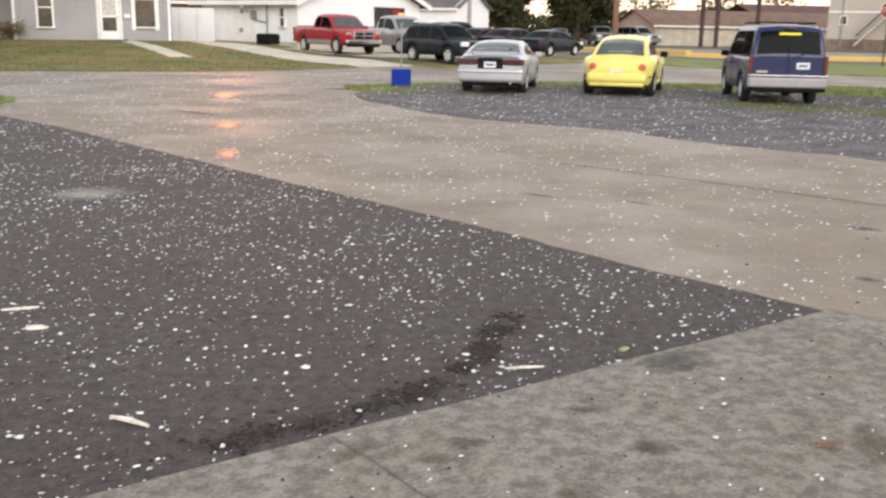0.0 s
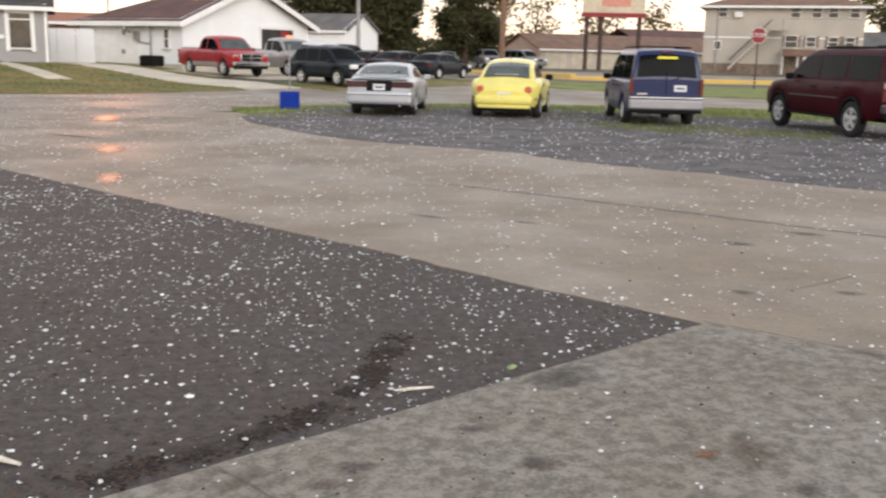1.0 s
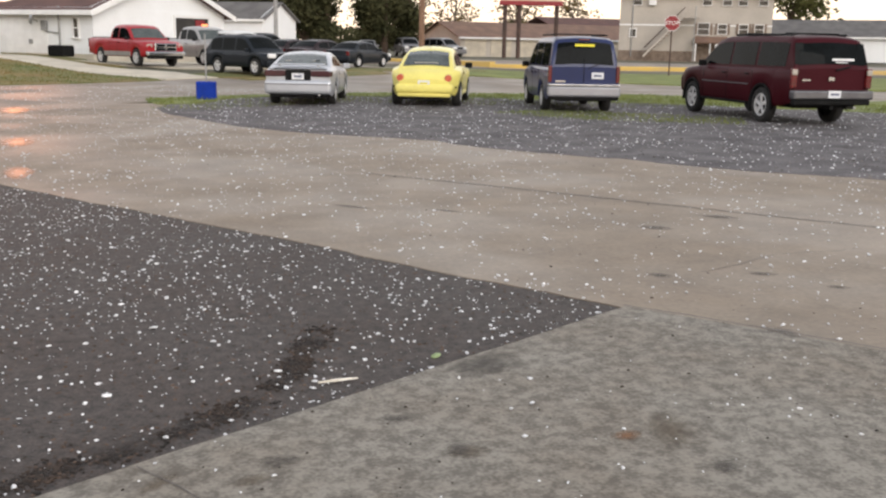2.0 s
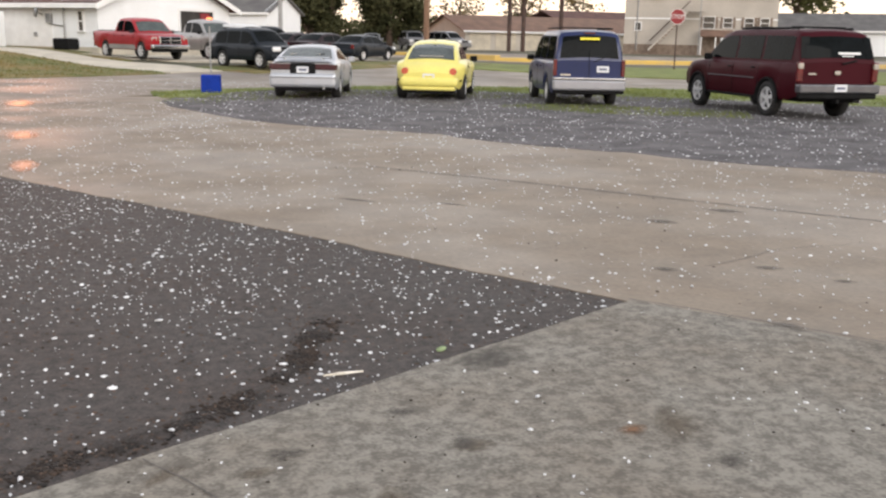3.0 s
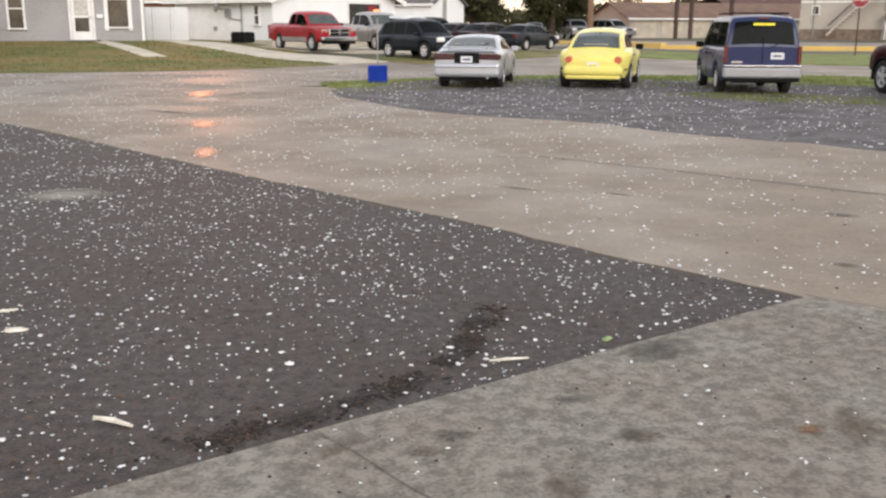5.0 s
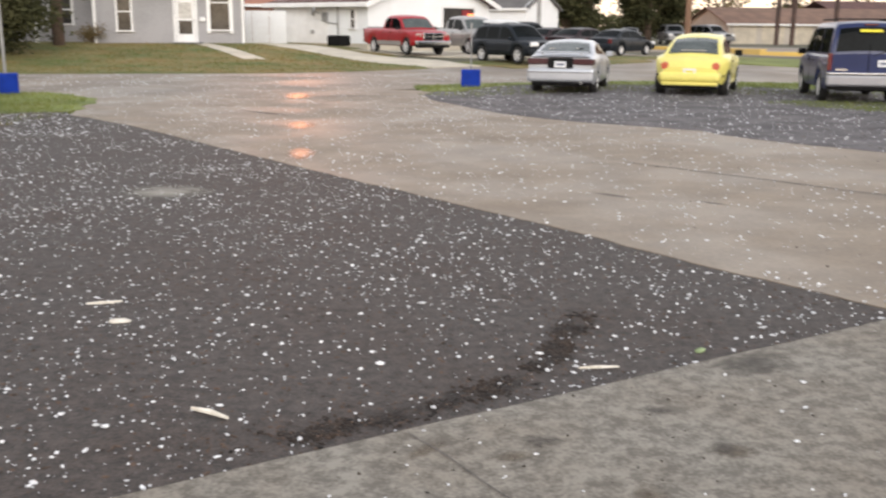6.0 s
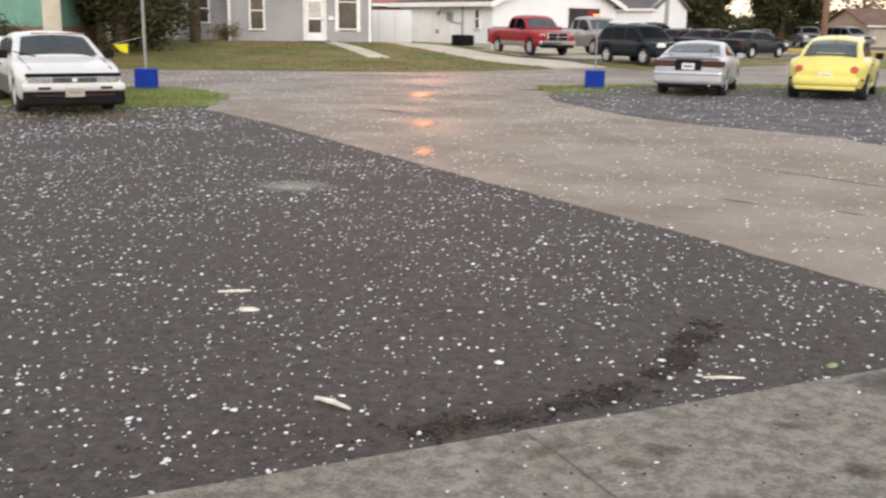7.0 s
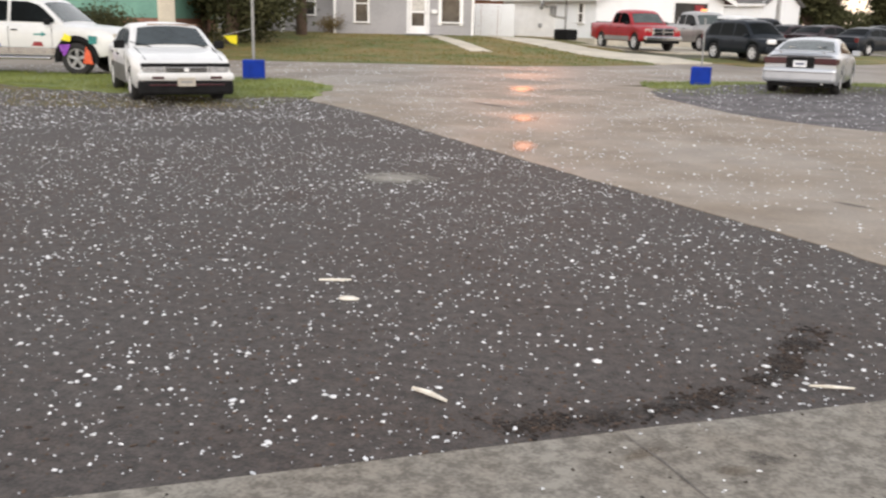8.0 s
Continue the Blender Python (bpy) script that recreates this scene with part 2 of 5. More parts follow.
    purple=mat("purple_film", (0.25, 0.05, 0.42), 0.5, (0.18, 0.04, 0.3), 5, 30, 0.8, 0.1),
    orange=mat("orange_film", (0.75, 0.12, 0.04), 0.5, (0.6, 0.09, 0.03), 5, 30, 0.8, 0.1),
    interior=mat("dim_interior", (0.05, 0.045, 0.042), 0.9, (0.03, 0.028, 0.026), 2, 20, 0.8, 0.05),
)


M["puddle"].node_tree.nodes["Principled BSDF"].inputs["Roughness"].default_value = 0.40


# ---- building helpers ----
def link(name, bm, material, parent=None, label="", smooth=False):
    me = bpy.data.meshes.new(name)
    bm.to_mesh(me)
    bm.free()
    me.materials.append(material)
    if smooth:
        me.shade_smooth()
    ob = new(name, me)
    ob.parent = parent
    return tagged(ob, label)


def part(name, bm, material, parent, label="", smooth=False):
    return link(name, bm, material, parent, label, smooth)


def raw(name, verts, faces, material, parent=None, label="", smooth=False):
    me = bpy.data.meshes.new(name)
    me.from_pydata([tuple(v) for v in verts], [], [tuple(f) for f in faces])
    me.materials.append(material)
    if smooth:
        me.shade_smooth()
    ob = new(name, me)
    ob.parent = parent
    return tagged(ob, label)


def root(name, m, label, category, group=""):
    ob = new(name)
    ob.matrix_world = m
    return tagged(ob, label, category, group)


def box(sx, sy, sz, at=(0, 0, 0), bevel=0.0, turn=None, bm=None, seg=2):
    """A box with its middle at the given place and rounded edges."""
    bm = bm or bmesh.new()
    m = Matrix.Translation(at) @ (turn or Matrix()) @ Matrix.Diagonal((sx, sy, sz, 1))
    made = bmesh.ops.create_cube(bm, size=1, matrix=m)["verts"]
    if bevel:
        edges = list({e for v in made for e in v.link_edges})
        bmesh.ops.bevel(bm, geom=edges, offset=bevel, segments=seg, affect="EDGES", profile=0.5)
    return bm


def rod(a, b, r0, r1=None, seg=10, bm=None):
    """A tapered round bar from a to b."""
    bm = bm or bmesh.new()
    a, b = Vector(a), Vector(b)
    r1 = r0 if r1 is None else r1
    m = Matrix.Translation((a + b) / 2) @ (b - a).to_track_quat("Z", "Y").to_matrix().to_4x4()
    bmesh.ops.create_cone(bm, cap_ends=True, segments=seg, radius1=r0, radius2=r1, depth=(b - a).length, matrix=m)
    return bm


def slab(points, thick, bm=None):
    """A prism over a polygon of (x, y, z) corners, thickened downwards along its normal."""
    bm = bm or bmesh.new()
    top = [Vector(p) for p in points]
    n = (top[1] - top[0]).cross(top[-1] - top[0]).normalized()
    a = [bm.verts.new(p) for p in top]
    b = [bm.verts.new(p - n * thick) for p in top]
    bm.faces.new(a)
    bm.faces.new(b[::-1])
    for i in range(len(a)):
        j = (i + 1) % len(a)
        bm.faces.new((a[i], b[i], b[j], a[j]))
    return bm


def smooth01(v, lo, hi):
    t = min(1.0, max(0.0, (v - lo) / (hi - lo)))
    return t * t * (3 - 2 * t)


# ---- ground ----
def ground_z(x, y):
    """The lie of the land: flat near by, rising a little towards the houses."""
    high = 0.78 - 0.42 * smooth01(x, -12, -5) - 0.25 * smooth01(x, 8, 18)
    z = high * smooth01(y - 0.25 * min(0, x + 6) * 0.6, 33, 46.5)
    z *= 1 - 0.18 * smooth01(y, 46.5, 52)
    return z * (1 - smooth01(y, 58, 72)) + 0.3 * smooth01(y, 58, 72)


def axis(cuts):
    out = []
    for a, b, step in cuts:
        out += list(np.arange(a, b, step))
    return out + [cuts[-1][1]]


gx = axis([(-4000, -400, 600), (-400, -60, 60), (-60, 70, 2.0), (70, 400, 60), (400, 4000, 600)])
gy = axis([(-4000, -400, 600), (-400, -10, 50), (-10, 80, 1.5), (80, 400, 40), (400, 4000, 600)])
gv = [(x, y, ground_z(x, y) - 0.03) for y in gy for x in gx]
gf = [(j * len(gx) + i, j * len(gx) + i + 1, (j + 1) * len(gx) + i + 1, (j + 1) * len(gx) + i) for j in range(len(gy) - 1) for i in range(len(gx) - 1)]
tagged(raw("ground", gv, gf, M["soil"], smooth=True), "bare earth and thin grass reaching the horizon", "ground", kind="structure")


def sheet(name, outline, lift, material, label, category, step=0.6, rough=0.0, kind="structure", seed=1):
    """A skin of ground inside an outline, draped on the land, its rim wandering by rough metres and turned down."""
    pts = []
    n = len(outline)
    for i in range(n):
        a, b = Vector(outline[i]), Vector(outline[(i + 1) % n])
        k = max(1, int((b - a).length / step))
        side = Vector((b - a).orthogonal()).normalized()
        for s in range(k):
            p = a.lerp(b, s / k)
            if rough and s:
                w = noise.noise(Vector((p.x * 1.3, p.y * 1.3, seed))) + 0.6 * noise.noise(Vector((p.x * 5, p.y * 5, seed + 9)))
                p = p + side * rough * w
            pts.append(p)
    bm = bmesh.new()
    vs = [bm.verts.new((p.x, p.y, 0)) for p in pts]
    face = bm.faces.new(vs)
    face.normal_update()
    if face.normal.z < 0:
        face.normal_flip()
    xs, ys = [q.x for q in pts], [q.y for q in pts]
    cuts = [((c, 0, 0), (1, 0, 0)) for c in gx if min(xs) < c < max(xs) and max(ys) > 30] + [((0, c, 0), (0, 1, 0)) for c in gy if max(28, min(ys)) < c < max(ys)]
    for co, no in cuts:
        bmesh.ops.bisect_plane(bm, geom=bm.verts[:] + bm.edges[:] + bm.faces[:], plane_co=co, plane_no=no)
    rim = [e for e in bm.edges if e.is_boundary]
    low = bmesh.ops.extrude_edge_only(bm, edges=rim)["geom"]
    low = {v for v in low if isinstance(v, bmesh.types.BMVert)}
    for v in bm.verts:
        v.co.z = ground_z(v.co.x, v.co.y) + (lift if v not in low else -0.05)
    bmesh.ops.triangulate(bm, faces=bm.faces[:])
    bmesh.ops.recalc_face_normals(bm, faces=bm.faces[:])
    return tagged(link(name, bm, material), label, category, kind=kind)


SLAB_A, APEX = Vector((-1.98, 2.44)), Vector((2.31, 5.38))
SLAB_DIR = (APEX - SLAB_A).normalized()
slab_far = SLAB_A - SLAB_DIR * 9
sheet("pavement", [slab_far, APEX, (3.30, 4.42), (9.0, -1.5), (4, -6), (-6, -8)], 0.022, M["concrete"], "mottled pale concrete slab with dark stains", "pavement", 0.35, 0.015)
sheet("road_alley", [APEX, (1.95, 5.82), (1.50, 6.27), (0.96, 6.92), (0.37, 7.66), (-0.42, 8.54), (-1.84, 10.08), (-3.48, 11.98), (-6.35, 15.25), (-7.95, 16.7), (-9.2, 20.6), (-4.0, 24.6), (-2.0, 24.8), (-2.1, 23.0), (-1.75, 21.4), (-0.2, 18.25), (0.95, 16.98), (2.1, 16.25), (3.05, 15.6), (3.30, 14.95), (4.28, 13.78), (5.30, 13.0), (5.82, 12.25), (6.64, 11.45), (7.65, 10.85), (16, 1.0), (9.0, -1.5), (3.30, 4.42)],
      0.010, M["road"], "worn tan driveway between the lots, scattered with hail", "road", 0.16, 0.045)
sheet("asphalt_lot", [slab_far, APEX, (1.95, 5.82), (1.50, 6.27), (0.96, 6.92), (0.37, 7.66), (-0.42, 8.54), (-1.84, 10.08), (-3.48, 11.98), (-6.35, 15.25), (-7.95, 16.7), (-8.6, 17.8), (-16, 15.5), (-30, 8), (-20, -8)], 0.004, M["asphalt"], "dark wet asphalt lot scattered with hail", "car park", 0.16, 0.045)
sheet("gravel_lot", [(-2.1, 23.0), (-1.75, 21.4), (-0.2, 18.25), (0.95, 16.98), (2.1, 16.25), (3.05, 15.6), (3.30, 14.95), (4.28, 13.78), (5.30, 13.0), (5.82, 12.25), (6.64, 11.45), (7.65, 10.85), (16, 1.0), (34, 8), (24, 24), (13, 29.6), (4, 29.6), (-1.5, 26.8)], 0.014, M["gravel"], "grey gravel parking strip covered with hail", "car park", 0.22, 0.10, seed=3)
sheet("road_street", [(-40, 14), (-17, 20.5), (-9.2, 20.6), (-4.0, 24.0), (-1.8, 26.6), (4, 29.4), (13, 29.4), (24, 24), (60, 6), (70, 12), (20, 36.5), (9, 41), (5, 60), (60, 52), (120, 40), (120, 62), (40, 72), (16, 79), (-2, 79), (1.5, 43), (-3.2, 36.6), (-8.5, 33.0), (-17.4, 30.4), (-45, 22)],
      0.0, M["street"], "worn grey asphalt street", "road", 1.0, 0.05)
sheet("lawn", [(-45, 22.2), (-17.4, 30.6), (-8.5, 33.1), (-3.2, 36.7), (-5.5, 44.6), (-7.5, 48), (-10, 62), (-60, 62), (-60, 26)], 0.02, M["lawn"], "patchy green and straw-coloured front lawn", "lawn", 0.8, 0.15)
sheet("verge_far", [(21, 36.4), (9.3, 41.1), (9.0, 50), (20, 50.5), (60, 40), (70, 30), (60, 24)], 0.03, M["grass"], "green roadside verge", "verge", 0.8, 0.12)
sheet("verge_lot", [(-2.7, 26.4), (-2.2, 24.3), (-1.3, 24.4), (-0.6, 26.6), (0.6, 28.2), (3, 28.6), (6, 28.6), (9.5, 26.6), (12, 25.4), (16, 22.5), (24, 18), (34, 13), (36, 17), (24, 26), (13, 30.4), (4, 30.6), (-1.5, 28)], 0.022, M["grass"], "strip of green grass along the gravel", "verge", 0.3, 0.35, seed=5)
sheet("verge_west", [(-8.2, 17.7), (-9.3, 16.4), (-11.5, 16.2), (-15.4, 17.2), (-28, 16.5), (-32, 19), (-17, 20.8), (-11, 22.1), (-9.2, 20.6)], 0.022, M["grass"], "green grass verge with gravel worn through", "verge", 0.3, 0.35, seed=7)
sheet("verge_drive", [(-2.4, 39.8), (0, 37.3), (2.2, 38.8), (6, 41.5), (5.5, 43.5), (2, 41.8), (-1, 41.0)], 0.03, M["lawn"], "strip of rough grass beside the drive", "verge", 0.5, 0.25, seed=8)
sheet("verge_corner", [(3.8, 43.4), (8, 43.2), (11, 44.6), (11.5, 46.4), (7, 46.2), (4.4, 45.4)], 0.03, M["lawn"], "patch of rough grass beside the street", "verge", 0.5, 0.25, seed=9)


# ---- vehicles ----
def curve_at(rows, v):
    return float(np.interp(v, [r[0] for r in rows], [r[1] for r in rows]))


def lathe(profile, seg=24):
    """A ring about the x axis from (x, radius) rows."""
    verts, faces = [], []
    for x, r in profile:
        for k in range(seg):
            a = 2 * math.pi * k / seg
            verts.append((x, r * math.cos(a), r * math.sin(a)))
    for i in range(len(profile) - 1):
        for k in range(seg):
            j = (k + 1) % seg
            faces.append((i * seg + k, i * seg + j, (i + 1) * seg + j, (i + 1) * seg + k))
    return verts, faces


WHEELS = {}


def wheel(parent, x, y, r, rim=M["alloy"], wide=0.22):
    side = 1 if x > 0 else -1
    key = (round(r, 2), side, rim.name)
    if key not in WHEELS:
        h = wide / 2
        tv, tf = lathe([(-h, 0.62 * r), (-h, 0.9 * r), (-0.75 * h, r), (0.75 * h, r), (h, 0.9 * r), (h * 1.02, 0.68 * r), (h * 0.8, 0.62 * r)])
        tyre = bpy.data.meshes.new("tyre")
        tyre.from_pydata([(side * a, b, c) for a, b, c in tv], [], tf)
        tyre.materials.append(M["rubber"])
        tyre.shade_smooth()
        bm = bmesh.new()
        rv, rf = lathe([(h * 0.8, 0.66 * r), (h * 0.95, 0.62 * r), (h * 0.9, 0.56 * r), (h * 0.2, 0.54 * r)])
        vs = [bm.verts.new((side * a, b, c)) for a, b, c in rv]
        for f in rf:
            bm.faces.new([vs[i] for i in f])
        for k in range(5):
            t = Matrix.Rotation(2 * math.pi * k / 5, 4, "X")
            box(0.03, 0.13 * r + 0.03, 0.56 * r, t @ Vector((side * h * 0.72, 0, 0.3 * r)), 0.008, t, bm)
        rod((side * h * 0.5, 0, 0), (side * h * 0.95, 0, 0), 0.17 * r, 0.14 * r, 12, bm)
        rm = bpy.data.meshes.new("rim")
        bm.to_mesh(rm)
        bm.free()
        rm.materials.append(rim)
        bm = rod((-side * h * 0.6, 0, 0), (side * h * 0.3, 0, 0), 0.6 * r, None, 20)
        dm = bpy.data.meshes.new("brake_disc")
        bm.to_mesh(dm)
        bm.free()
        dm.materials.append(M["black"])
        WHEELS[key] = (tyre, rm, dm)
    tyre, rm, dm = WHEELS[key]
    ob = new("wheel", tyre)
    ob.parent, ob.location = parent, (x, y, r)
    for nm, me in (("rim", rm), ("brake_disc", dm)):
        o = new(nm, me)
        o.parent = ob
    return ob


def section(w, zb, zt, crown):
    return [(w * 0.93, zb), (w * 0.985, zb + 0.12 * (zt - zb)), (w, zb + 0.4 * (zt - zb)), (w, zb + 0.66 * (zt - zb)), (w * 0.975, zt - 0.1 * (zt - zb)),
            (w * 0.93, zt - 0.02), (w * 0.84, zt + 0.3 * crown), (w * 0.4, zt + 0.9 * crown), (0, zt + crown)]


def car(name, m, label, spec, body, group="", category="car", lower=None):
    """A car facing +y about its middle on the ground. spec: L, W, sill, top rows (y, z) of the lower body, cab rows (y, z) of the roof line,
    glass (front y range, rear y range), side windows, wheels (rear y, front y, radius)."""
    r = root(name, m, label, category, group)
    L, W, sill = spec["L"], spec["W"], spec["sill"]
    yr, yf, rad = spec["wheels"]
    ys = sorted(set(list(np.linspace(-L / 2, L / 2, 46)) + [c + s * (rad + 0.06) * math.cos(a) for c in (yr, yf) for s in (1,) for a in np.linspace(0, math.pi, 11)]))
    ys = [y for y in ys if -L / 2 <= y <= L / 2]
    nose, tail = spec.get("taper", (0.16, 0.08))
    verts, faces, ring = [], [], 0
    for y in ys:
        s = smooth01(abs(y), L / 2 - 0.75, L / 2)
        w = W / 2 * (1 - (nose if y > 0 else tail) * s * s)
        w += spec.get("flare", 0.0) * max(math.exp(-((y - c) / 0.42) ** 4) for c in (yr, yf))
        zb = sill + 0.1 * smooth01(abs(y), L / 2 - 0.5, L / 2)
        for c in (yr, yf):
            d = (rad + 0.06) ** 2 - (y - c) ** 2
            if d > 0:
                zb = max(zb, rad + math.sqrt(d) * 0.98)
        zt = max(curve_at(spec["top"], y), zb + 0.06)
        half = section(w, zb, zt, spec.get("crown", 0.03))
        row = [(x, z) for x, z in half] + [(-x, z) for x, z in half[-2::-1]]
        ring = len(row)
        verts += [(x, y, z) for x, z in row]
    for i in range(len(ys) - 1):
        for k in range(ring - 1):
            a = i * ring + k
            faces.append((a, a + 1, a + ring + 1, a + ring))
    shell = raw("body", verts, faces, body, r, smooth=True)
    raw("tail_end", verts[:ring], [tuple(range(ring))], body, r)
    raw("nose_end", verts[-ring:], [tuple(range(ring - 1, -1, -1))], body, r)
    part("underbody", box(W - 0.5, L * 0.94, 0.5, (0, 0, sill + 0.22), 0.05), M["black"], r)
    if lower:
        for sx in (-1, 1):
            part("cladding", box(0.03, yf - yr - 2 * rad - 0.16, spec.get("skirt", 0.2), (sx * W * 0.492, (yf + yr) / 2, sill + 0.02 + spec.get("skirt", 0.2) / 2), 0.012), lower, r)
    # cabin
    cab = spec["cab"]
    y0, y1 = cab[0][0], cab[-1][0]
    top_z = max(z for _, z in cab)
    wb, wt = W / 2 * spec.get("belt", 0.93), W / 2 * spec.get("roof", 0.72)
    dense = []
    for (ya, za), (yb, zb) in zip(cab, cab[1:]):
        k = max(2, int(math.hypot(yb - ya, zb - za) / 0.09))
        dense += [(ya + (yb - ya) * i / k, za + (zb - za) * i / k) for i in range(k)]
    dense.append(cab[-1])
    zbelt = lambda y: curve_at(spec["top"], y) - 0.04
    hmax = top_z - min(zbelt(y0), zbelt(y1))
    xw = lambda h: wb - (wb - wt) * h / hmax

    def across(y, z):
        h = max(z - zbelt(y), 0.01)
        b = zbelt(y)
        return [(xw(0), b), (xw(0.45 * h), b + 0.45 * h), (xw(0.84 * h), b + 0.84 * h), (xw(0.97 * h) - 0.05, b + 0.97 * h), (xw(h) - 0.16, b + h), (0.35 * xw(h), b + h + 0.025), (0, b + h + 0.03)]

    verts, faces = [], []
    for y, z in dense:
        half = across(y, z)
        row = half + [(-x, q) for x, q in half[-2::-1]]
        ring = len(row)
        verts += [(x, y, q) for x, q in row]
    for i in range(len(dense) - 1):
        for k in range(ring - 1):
            a = i * ring + k
            faces.append((a, a + 1, a + ring + 1, a + ring))
    raw("cabin", verts, faces, body, r, smooth=True)

    def screen(nm, lo, hi, inset=0.05):
        rows = [(y, z) for y, z in dense if lo - 1e-6 <= y <= hi + 1e-6]
        v, f = [], []
        for i, (y, z) in enumerate(rows):
            a, b = rows[max(0, i - 1)], rows[min(len(rows) - 1, i + 1)]
            t = Vector((b[0] - a[0], b[1] - a[1])).normalized()
            n = Vector((-t.y, t.x)) * 0.012
            half = across(y, z)
            pick = [(half[3][0] - inset, half[3][1]), (half[4][0] - inset, half[4][1] + 0.004), half[5], half[6]]
            v += [(x, y + n.x, q + n.y) for x, q in pick + [(-x, q) for x, q in pick[-2::-1]]]
        for i in range(len(rows) - 1):
            for k in range(6):
                a = i * 7 + k
                f.append((a, a + 1, a + 8, a + 7))
        return raw(nm, v, f, M["glass" if spec.get("dark") else spec.get("pane", "screen_glass")], r, smooth=True)

    for nm, lo, hi in spec["screens"]:
        screen(nm, lo, hi)
    for lo, hi in spec["windows"]:
        for sx in (-1, 1):
            v, f = [], []
            for y in np.linspace(lo, hi, 9):
                h = max(curve_at(dense, y) - zbelt(y), 0.02)
                p = 0.07
                q = max(p + 0.005, min(0.84 * h - 0.02, h - 0.1))
                for u in (p, (p + q) / 2, q):
                    v.append((sx * (xw(u) + 0.008), y, zbelt(y) + u))
            for i in range(8):
                for k in range(2):
                    a = i * 3 + k
                    f.append((a, a + 1, a + 4, a + 3))
            raw("side_window", v, f, M["glass"], r)
    for sx in (-1, 1):
        for y in (yr, yf):
            wheel(r, sx * (W / 2 - 0.13 + spec.get("flare", 0.0)), y, rad, spec.get("rim", M["alloy"]))
            if spec.get("arch"):
                v, f = [], []
                for k in range(17):
                    a = math.pi * (-0.06 + 1.12 * k / 16)
                    for q, dx in ((rad + 0.02, -0.12), (rad + 0.03, 0.006), (rad + 0.03 + spec["arch"], 0.006), (rad + 0.04 + spec["arch"], -0.02)):
                        v.append((sx * (W / 2 + dx), y + q * math.cos(a), rad + q * math.sin(a)))
                for k in range(16):
                    for j in range(3):
                        f.append((4 * k + j, 4 * k + j + 1, 4 * k + j + 5, 4 * k + j + 4))
                raw("wheel_arch", v, f, M["black"], r, "dark wheel arch lip", smooth=True)
        my = spec["windows"][-1][1] - 0.12
        part("mirror", box(0.2, 0.1, 0.15, (sx * (W / 2 + 0.06), my, zbelt(my) + 0.09), 0.03), spec.get("mirror", body), r)
        for y in spec.get("handles", ()):
            part("door_handle", box(0.03, 0.16, 0.035, (sx * (W / 2 + 0.002), y, zbelt(y) - 0.13), 0.01), spec.get("mirror", body), r)
        for y in spec.get("seams", ()):
            part("door_gap", box(0.006, 0.012, zbelt(y) - sill - 0.12, (sx * (W / 2 - 0.001), y, (zbelt(y) + sill) / 2 + 0.02)), M["black"], r)
    return r


def lamp_pair(r, name, x, y, z, size, material, turn=0.0):
    for sx in (-1, 1):
        part(name, box(*size, (sx * x, y, z), min(size) * 0.3, Matrix.Rotation(sx * turn, 4, "Z")), material, r)


def number_plate(r, y, z, x=0.0):
    p = part("number_plate", box(0.31, 0.015, 0.16, (x, y, z), 0.004), M["plate"], r, "white number plate")
    s = -1 if y < 0 else 1
    part("bar", box(0.2, 0.004, 0.05, (x, y + s * 0.009, z)), M["ink"], p)


def place(x, y, az, lift=0.0):
    """A pose on the ground, facing az degrees clockwise from +y."""
    return pose(x, y, ground_z(x, y) + 0.012 + lift, 0, 0, -az)


def placed_by(x, y, az, dx, dy):
    """The pose of a car one of whose points, at dx right and dy ahead of its middle, stands at x, y."""
    a = radians(az)
    return place(x - dx * math.cos(a) - dy * math.sin(a), y + dx * math.sin(a) - dy * math.cos(a), az)


# silver coupe, seen from behind
silver = paint("silver_paint", (0.50, 0.52, 0.56), 0.28, 0.4)
spec = dict(L=4.7, W=1.78, sill=0.24, top=[(-2.35, 0.92), (-2.2, 0.98), (-1.3, 0.99), (0.6, 0.93), (1.2, 0.90), (2.0, 0.76), (2.35, 0.62)], crown=0.03,
            cab=[(-1.85, 0.97), (-1.0, 1.26), (-0.55, 1.34), (0.1, 1.36), (0.45, 1.32), (1.25, 0.90)], screens=[("rear_window", -1.75, -0.8), ("windscreen", 0.5, 1.2)],
            windows=[(-1.25, -0.62), (-0.55, 0.95)], wheels=(-1.33, 1.36, 0.315), roof=0.66, handles=(-0.35,), seams=(-0.6, 0.85), taper=(0.2, 0.07))
r = car("coupe", placed_by(2.10, 24.85, 11, 0.73, -1.27) @ Matrix.Scale(0.955, 4), "silver two-door coupe with a spoiler parked on gravel", spec, silver, "cars on the gravel lot")
part("rear_bumper", box(1.74, 0.3, 0.36, (0, -2.28, 0.49), 0.09, seg=3), silver, r)
part("bumper_line", box(1.7, 0.012, 0.018, (0, -2.432, 0.56)), M["dull_chrome"], r)
part("bumper_skirt", box(1.5, 0.3, 0.16, (0, -2.16, 0.29), 0.05), M["black"], r)
part("parcel_shelf", box(0.8, 0.03, 0.03, (-0.05, -1.43, 1.135), 0.008, Matrix.Rotation(0.33, 4, "X")), M["plate_tan"], r, "pale strip under the rear window")
part("tail_panel", box(0.66, 0.06, 0.27, (0, -2.362, 0.79), 0.03), M["black"], r)
lamp_pair(r, "tail_light", 0.58, -2.352, 0.83, (0.54, 0.08, 0.155), M["lens_wine"], -0.10)
lamp_pair(r, "side_lamp", 0.855, -2.20, 0.83, (0.05, 0.22, 0.13), M["lens_wine"])
